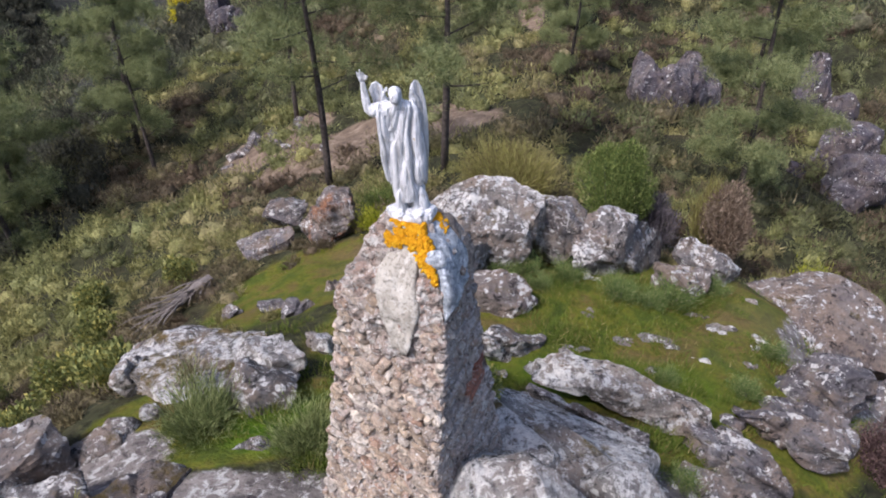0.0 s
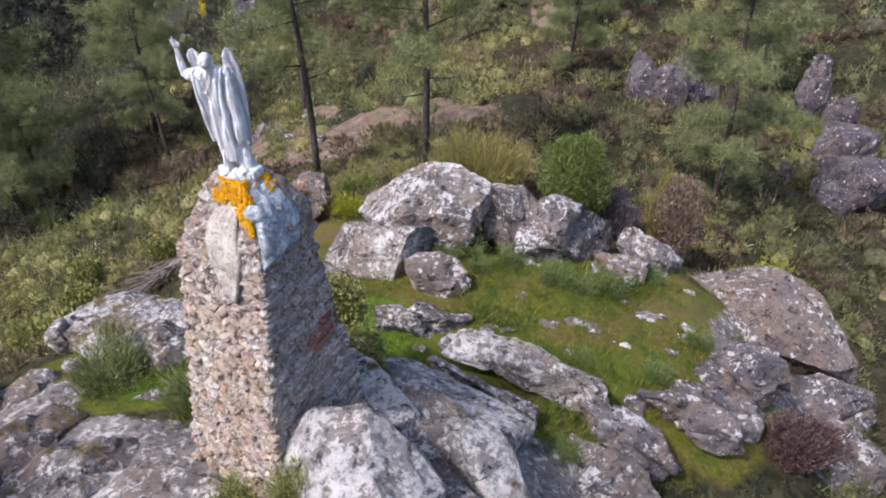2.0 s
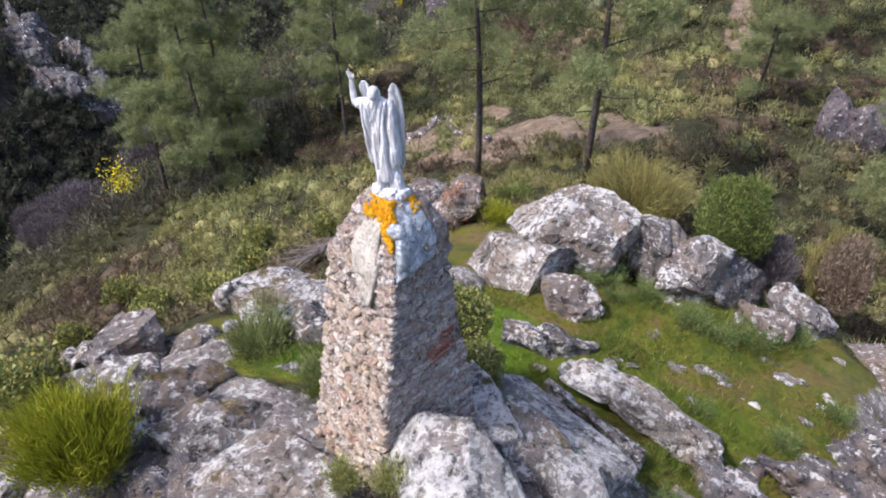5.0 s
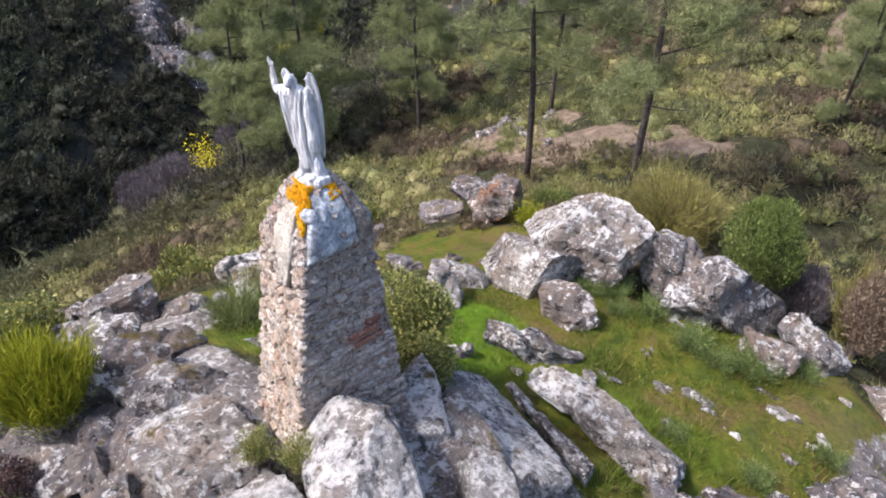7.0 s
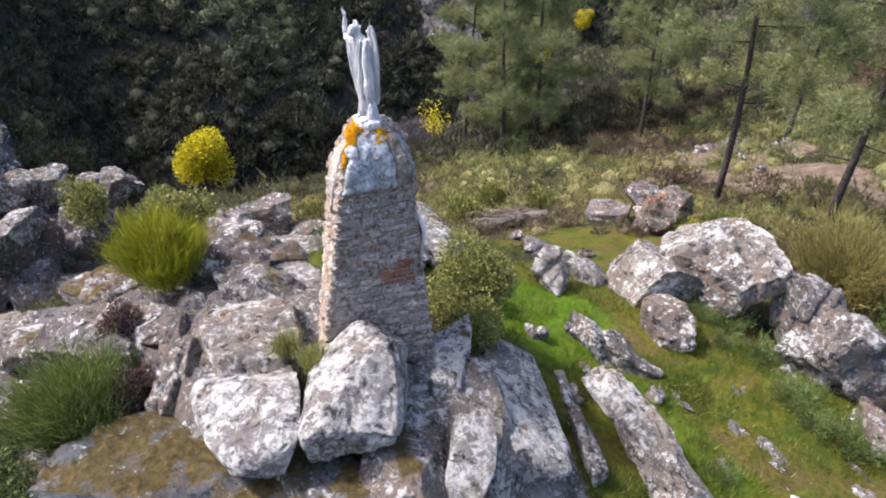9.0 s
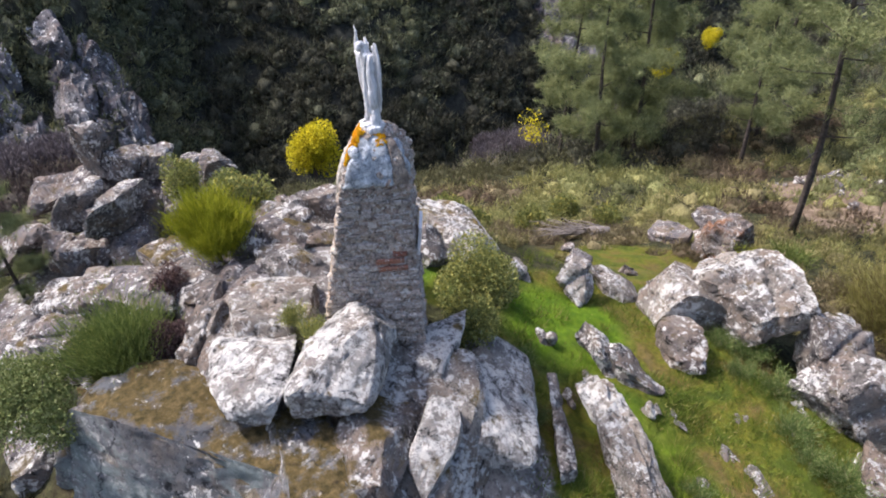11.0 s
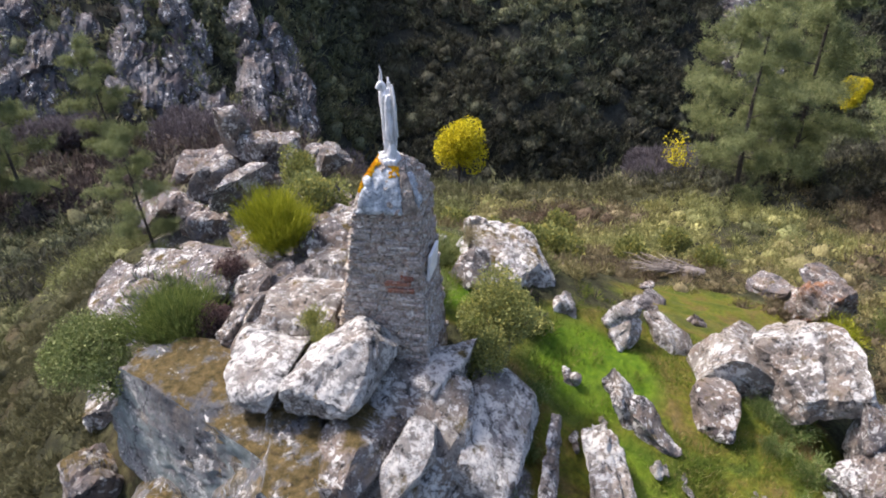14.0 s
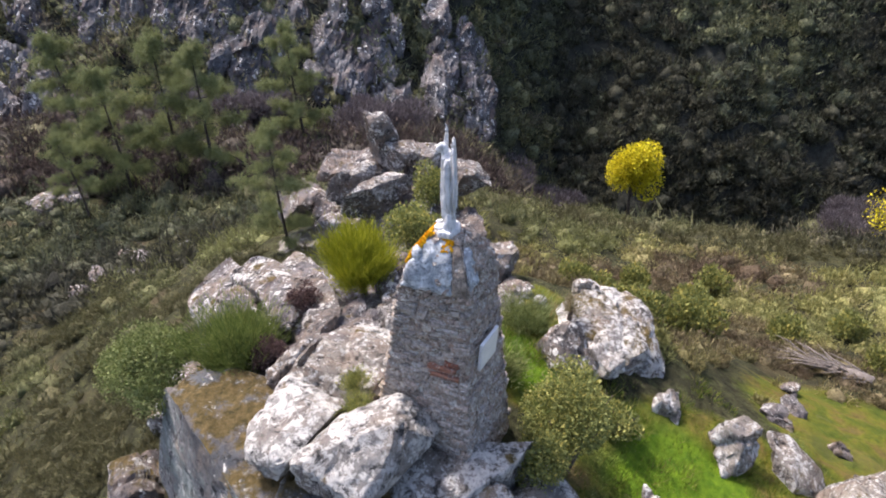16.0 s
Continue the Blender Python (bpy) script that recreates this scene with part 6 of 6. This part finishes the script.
    for x, y, k in ((4.1, 10.95, 1.1), (3.55, 10.7, 0.8), (2.1, 11.55, 0.9), (4.95, 11.4, 0.8), (1.5, 11.2, 0.7), (1.2, 11.75, 1.0), (0.75, 11.45, 0.8), (3.3, 8.35, 0.6), (-1.5, 7.35, 0.8), (5.6, 9.7, 0.7), (0.2, 7.0, 0.7), (1.4, 6.55, 0.6), (3.4, 7.3, 0.6), (4.6, 8.3, 0.7), (-2.2, 10.9, 0.7), (2.9, 6.0, 0.6)):
        copy_thing(tuft, pose(x, y, ground_z(x, y) - 0.04, 0, 0, x * 77) @ Matrix.Scale(k, 4))
    # behind the northern boulders
    put(make_broom(17, 1.45, 1.6, M_BROOM_OLIVE, "wide yellowish-olive broom bush behind the boulders", 30000, 0.008), 1.25, 17.4)
    put(make_bush("green_shrub", 18, (1.3, 1.15, 1.9), M_BROOM_DARK, "green leafy shrub behind the boulders", "bush", 24000, 0.02, 4.0, 0.8), 3.5, 15.2, -4.1)
    put(make_bush("dry_shrub", 19, (0.85, 0.75, 1.6), M_TAN, "dry tan-brown shrub behind the boulders", "bush", 14000, 0.02, 5.0, 1.0), 5.9, 13.9, -4.3)
    put(make_broom(31, 0.4, 2.4, M_BROOM_OLIVE, "yellow-green broom shoots above a dry shrub", 5000, 0.007), 5.7, 14.4)
    put(make_bush("bare_shrub", 20, (0.8, 0.7, 1.1), M_VIOLET, "leafless grey-brown shrub behind the boulders", "bush", 6000, 0.014, 10.0, 1.6, stems=16), 4.7, 15.4, -4.7)
    put(make_broom(21, 0.8, 0.8, M_BROOM, "yellow-green broom below the slab", 6000, 0.008), 8.3, 13.6)
    put(make_bush("dry_shrub", 22, (1.0, 0.8, 0.7), M_HEATH, "dry brown shrub on the steep slope", "bush", 12000, 0.016, 5.0, 0.8), 6.9, 7.5, -3.8)
    put(make_broom(23, 0.7, 0.8, M_BROOM_DARK, "green broom bush in the saddle", 2400, 0.01), -2.6, 18.3)
    put(make_broom(24, 0.7, 0.6, M_BROOM, "yellow-green broom bush in the saddle", 2400, 0.01), -2.4, 16.2)
    # pale shrubs standing out of the western scrub
    shrub = make_bush("rockrose_shrub", 40, (0.75, 0.7, 0.85), M_OLIVE, "pale grey-green shrub standing out of the scrub", "bush", 2200, 0.05, 2.2, 0.8, "shrubs in the western scrub", 7)
    put(shrub, -6.2, 9.0, ground_z(-6.2, 9.0))
    for x, y, k in ((-7.6, 10.4, 1.1), (-8.8, 8.2, 0.9), (-9.6, 11.6, 1.2), (-11.4, 9.4, 1.0), (-7.0, 7.4, 0.8), (-12.6, 12.4, 1.2), (-10.4, 14.6, 1.1), (-14.6, 10.8, 1.1), (-8.4, 16.4, 1.0), (-16.2, 14.2, 1.3), (-12.2, 17.6, 1.1)):
        copy_thing(shrub, pose(x, y, ground_z(x, y), 0, 0, x * 53) @ Matrix.Scale(k, 4))
    # grass tufts in the meadow
    rng, V, n = random.Random(5), [], np.random.default_rng(25)
    for cx, cy, count, spread in ((3.3, 10.9, 16, 0.5), (4.3, 11.0, 16, 0.45), (1.9, 11.3, 12, 0.4), (-1.4, 7.4, 9, 0.4), (3.2, 8.2, 8, 0.4), (5.0, 7.8, 10, 0.6), (-2.9, 5.9, 12, 0.4), (2.9, 6.4, 6, 0.3), (1.5, 9.4, 6, 0.5), (6.9, 8.0, 8, 0.6), (-1.6, 5.2, 6, 0.2), (2.4, 9.0, 30, 2.2), (-1.5, 9.2, 14, 0.9)):
        for _ in range(count):
            x, y, s = rng.gauss(cx, spread), rng.gauss(cy, spread * 0.6), rng.uniform(0.5, 1.3)
            k = 150
            a, r = n.uniform(0, 6.28, k), np.sqrt(n.uniform(0, 1, k)) * 0.26 * s
            base = np.stack([x + np.cos(a) * r, y + np.sin(a) * r, np.full(k, ground_z(x, y) - 0.03)], 1)
            d = np.stack([np.cos(a) * 0.5, np.sin(a) * 0.5, np.ones(k)], 1) + n.normal(size=(k, 3)) * 0.3
            d /= np.linalg.norm(d, axis=1, keepdims=True)
            V.append(blades(base, d, n.uniform(0.08, 0.24, k) * s, 0.006, n)[0])
    k = 26000
    a, r = n.uniform(0, 6.28, k), np.sqrt(n.uniform(0, 1, k))
    x, y = 2.2 + np.cos(a) * r * 5.4, 9.3 + np.sin(a) * r * 3.9
    thick = np.array([noise.noise(Vector((p, q, 2.0)) * 0.9) for p, q in zip(x, y)]) + n.normal(size=k) * 0.25 > 0
    x, y = x[thick], y[thick]
    base = np.stack([x, y, height(x, y) - 0.02], 1)
    d = n.normal(size=(len(x), 3)) * 0.45 + np.array([0, 0, 1])
    V.append(blades(base, d / np.linalg.norm(d, axis=1, keepdims=True), n.uniform(0.05, 0.16, len(x)), 0.009, n)[0])
    V = np.concatenate(V)
    tagged(new("grass", mesh_from("grass", V, np.arange(len(V)).reshape(-1, 3), M_GRASS)), "green grass tufts growing in the mossy meadow", "grass", kind="stuff")


def make_mimosa(seed, radii, label):
    t = make_bush("mimosa_tree", seed, radii, M_MIMOSA, label, "tree", 12000, 0.155, 1.3, 0.2, "mimosas in the valley", stems=5, lumps=14)
    v, f = tube_mesh([(0.3, 0, -6.2), (0.1, 0.1, -3), (0, 0, 0.5), (0, 0, 3.0)], [0.2, 0.16, 0.13, 0.06], 8)
    part("trunk", mesh_from("trunk", v, f, M_BARK, smooth=True), t)
    return t


def plant_mimosas():
    a = make_mimosa(31, (3.4, 3.4, 4.7), "round mimosa tree in full yellow blossom")
    put(a, -55.0, 19.3, -29.9)
    b = make_bush("mimosa_tree", 37, (1.5, 1.3, 2.3), M_MIMOSA, "thin mimosa sprays in blossom beside the pines", "tree", 420, 0.1, 1.4, 0.3, "mimosas in the valley", stems=7, lumps=11)
    put(b, -32.0, 29.7, -18.2)
    for x, y, z, s in ((-78.0, 98.0, -37.0, 0.65), (-70, 80, -36, 0.8), (-30, 75, -19, 0.7)):
        copy_thing(a, pose(x, y, z, 0, 0, 70 * s) @ Matrix.Scale(s, 4))


def thicket(name, label, material, spots, leaf, per, category, flat=0.8, seed=9, fine=1, broad=1.0):
    """Uncountable shrubs in one mesh: at every spot (x, y, z, radius, tint) an uneven dense body under a fuzz of small leaves and shoots."""
    rng = np.random.default_rng(seed)
    bm = bmesh.new()
    bmesh.ops.create_icosphere(bm, subdivisions=fine, radius=1.0)
    D = np.array([v.co[:] for v in bm.verts])
    tri = np.array([[v.index for v in f.verts] for f in bm.faces])
    bm.free()
    V, F, T, n = [], [], [], 0
    for x, y, z, r, tint in spots:
        k, k2, ph = rng.normal(size=(4, 3)), rng.normal(size=(3, 3)), rng.uniform(0, 6, 4)
        size = np.array([r * rng.uniform(0.75, 1.25), r * rng.uniform(0.75, 1.25), r * flat * rng.uniform(0.75, 1.2)])
        at = np.array([x, y, z + r * 0.12])

        def skin(d):
            return d * (0.72 + 0.11 * np.sin(d @ k.T * 1.9 + ph).sum(1, keepdims=True) + 0.07 * np.sin(d @ k2.T * 4.5).sum(1, keepdims=True)) * size

        body = skin(D) * 0.58 + at
        d = rng.normal(size=(per, 3))
        d[:, 2] = np.abs(d[:, 2]) - 0.25
        d /= np.linalg.norm(d, axis=1, keepdims=True)
        p = skin(d) * rng.uniform(0.6, 1.0, (per, 1)) + at
        e = d * 0.45 + rng.normal(size=d.shape) * 0.55 + np.array([0, 0, 0.75])
        e /= np.linalg.norm(e, axis=1, keepdims=True)
        s = leaf * rng.uniform(0.5, 1.3, per) * np.where(rng.random(per) < 0.2, 1.9, 1.0)
        w = leaf * broad * rng.uniform(0.07, 0.17, per)
        b = blades(p, e, s, w, rng)[0]
        V += [body, b]
        F += [tri + n, np.arange(per * 3).reshape(-1, 3) + n + len(body)]
        n += len(body) + len(b)
        T.append(np.full(len(body) + len(b), tint))
    me = mesh_from(name, np.concatenate(V), np.concatenate(F), material)
    at = me.attributes.new("tint", "FLOAT", "POINT")
    at.data.foreach_set("value", np.concatenate(T).astype(np.float32))
    return tagged(new(name, me), label, category, kind="stuff")


def species(rng, x, y, bias=0.0, scale=0.14):
    """Tint of a shrub: neighbours of one kind stand in patches."""
    v = 0.42 + 0.75 * noise.noise(Vector((x * scale, y * scale, 4.4))) + rng.gauss(0, 0.075) + bias
    return min(max(v, 0.0), 1.0)


def clear(x, y):
    """Whether a shrub may stand here: not in the meadow, on the rock ridge or on the saddle's bare patch."""
    if math.hypot((x - 2.0) / 5.9, (y - 9.2) / 4.6) < 1 or math.hypot((x + 1.0) / 5.4, (y - 4.2) / 4.6) < 1:
        return False
    if math.hypot((x + 4.0) / 2.9, (y - 12.6) / 2.3) < 1 and (x * 5.7 + y * 8.3) % 1.0 > 0.12:
        return False
    if math.hypot((x + 4.0) / 1.7, (y - 1.0) / 3.0) < 1 or math.hypot((x + 15.6) / 2.6, (y - 1.0) / 4.6) < 1:
        return False
    if (x * 7.3 + y * 3.1) % 1.0 < 0.26:
        return True
    if math.hypot((x + 3.2) / 2.4, (y - 15.0) / 2.4) < 1 or math.hypot((x + 4.0) / 5.6, (y - 26.8) / 3.4) < 1 or math.hypot((x + 9.8) / 3.4, (y - 32.4) / 4.4) < 1 or math.hypot((x - 3.7) / 1.1, (y - 46.0) / 6.0) < 1:
        return False
    return True


def plant_scrub():
    rng = random.Random(77)
    near, far, low = [], [], []
    while len(near) < 1850:
        x, y = rng.uniform(-19, 15), rng.uniform(-11, 23)
        d = math.hypot(x + 1, y - 6)
        if d < 17 and clear(x, y):
            near.append((x, y, ground_z(x, y) - 0.08, rng.uniform(0.24, 0.6) * (0.8 + d / 40), species(rng, x, y, 0.22 if (y > 9 and x < 3) or (y > 3 and x < -5) else (-0.5 if y < 0 else (rng.choice((-0.26, -0.12, 0.5)) if x > 5 else 0.06)))))
    while len(far) < 2300:
        x, y = rng.uniform(-32, 22), rng.uniform(-16, 52)
        d = math.hypot(x + 1, y - 6)
        if d >= 16.5 and clear(x, y):
            dark = -0.42 if (x < -15 and y < 4) or x < -24 or y < -2 else (rng.choice((-0.26, -0.12, 0.5)) if x > 4 else (0.24 if y > 12 else 0.04))
            far.append((x, y, ground_z(x, y) - 0.1, rng.uniform(0.5, 1.3), species(rng, x, y, dark)))
    while len(low) < 1800:
        x, y = rng.uniform(-66, 26), rng.uniform(-42, 90)
        if not (-31 < x < 21 and -15 < y < 51):
            low.append((x, y, ground_z(x, y) - 0.1, rng.uniform(1.0, 2.2), species(rng, x, y, -0.1, 0.06)))
    while len(low) < 2080:
        x, y = rng.uniform(-46, -18), rng.uniform(-34, -9)
        low.append((x, y, ground_z(x, y) - 0.1, rng.uniform(0.7, 1.5), species(rng, x, y, -0.15, 0.06)))
    dark = []
    while len(dark) < 820:
        x, y = rng.uniform(-62, -18), rng.uniform(26, 76)
        if x < -20 - 0.12 * (y - 28):
            dark.append((x, y, ground_z(x, y) - 0.2, rng.uniform(0.9, 2.0), species(rng, x, y, -0.6, 0.06) * 0.4))
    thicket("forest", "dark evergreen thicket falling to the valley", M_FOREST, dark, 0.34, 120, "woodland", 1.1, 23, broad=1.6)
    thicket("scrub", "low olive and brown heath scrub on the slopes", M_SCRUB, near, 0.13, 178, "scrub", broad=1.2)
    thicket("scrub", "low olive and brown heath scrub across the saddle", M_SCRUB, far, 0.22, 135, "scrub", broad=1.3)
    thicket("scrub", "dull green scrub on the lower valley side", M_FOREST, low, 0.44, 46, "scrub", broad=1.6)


def plant_forest():
    rng = random.Random(78)
    spots = []
    while len(spots) < 7400:
        x, y = rng.uniform(-108, -42), rng.uniform(-62, 138)
        u = -x - 60 - 0.12 * (y - 10)
        if u < -15 or u > 42:
            continue
        spots.append((x, y, ground_z(x, y) - 0.2, rng.choice((rng.uniform(0.8, 1.6), rng.uniform(1.3, 2.4), rng.uniform(2.0, 3.2))), species(rng, x, y, (-0.06 if u > 5 else 0.4) + (0.16 if y < 14 else -0.34), 0.05) + rng.gauss(0, 0.12)))
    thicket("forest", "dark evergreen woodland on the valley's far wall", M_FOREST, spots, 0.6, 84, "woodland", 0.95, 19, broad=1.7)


def plant_bare():
    """Leafless violet-grey shrubs at the valley's foot."""
    a = make_bush("bare_bush", 61, (2.8, 2.6, 2.4), M_VIOLET, "leafless violet-grey shrub at the valley's foot", "bush", 9000, 0.05, 8.0, 0.8, "bare shrubs in the valley", stems=14, lumps=14)
    spots = [(-66.5, 47.5, 1.2), (-69.5, 50.0, 1.3), (-66.0, 52.5, 1.1), (-68.5, 55.5, 1.2), (-63.0, -21.5, 1.2), (-64.5, -18.5, 1.0), (-62.5, -8.0, 1.3), (-63.5, -4.5, 1.1), (-66.5, 7.5, 1.1), (-67.5, 11.0, 1.2), (-68.0, 14.5, 1.1), (-63.0, 62.0, 1.2), (-57.0, 58.0, 1.3), (-60.5, -28.0, 1.1)]
    for k, (x, y, s) in enumerate(spots):
        m = pose(x, y, ground_z(x, y) - 0.2, 0, 0, k * 67) @ Matrix.Scale(s, 4)
        if k:
            copy_thing(a, m)
        else:
            a.matrix_basis = m


def dead_roots():
    """A grey uprooted stump: a spray of bare bleached roots and branches."""
    ob = tagged(new("dead_stump"), "silvery uprooted dead stump lying in the scrub", "stump")
    rng = random.Random(3)
    v, f = tube_mesh([(-1.0, -0.6, 0.0), (-0.5, -0.3, 0.2), (0.1, 0.1, 0.4), (0.5, 0.3, 0.55)], [0.1, 0.16, 0.2, 0.12], 9)
    part("log", mesh_from("log", v, f, M_DEADWOOD, smooth=True), ob)
    for k in range(44):
        t = rng.random()
        a = Vector((-0.9 + 1.4 * t, -0.5 + 0.8 * t, 0.05 + 0.5 * t)) + Vector((rng.gauss(0, 0.1), rng.gauss(0, 0.1), 0))
        way = Vector((rng.gauss(-0.4, 0.2), rng.gauss(-0.34, 0.2), rng.gauss(0.02, 0.12)))
        b = a + way
        c = b + way * 0.8 + Vector((rng.gauss(0, 0.12), rng.gauss(0, 0.12), rng.gauss(-0.12, 0.08)))
        r = rng.uniform(0.014, 0.04)
        v, f = tube_mesh([a, b, c], [r, r * 0.75, r * 0.25], 5)
        part("root", mesh_from("root", v, f, M_DEADWOOD, smooth=True), ob)
    ob.matrix_basis = pose(-7.35, 14.9, ground_z(-7.35, 14.9) + 0.02, 0, 0, 22) @ Matrix.Diagonal((0.95, 0.95, 0.6, 1))


plant_pines()
plant_knoll()
plant_mimosas()
plant_bare()
dead_roots()
plant_scrub()
plant_forest()
build_stones()
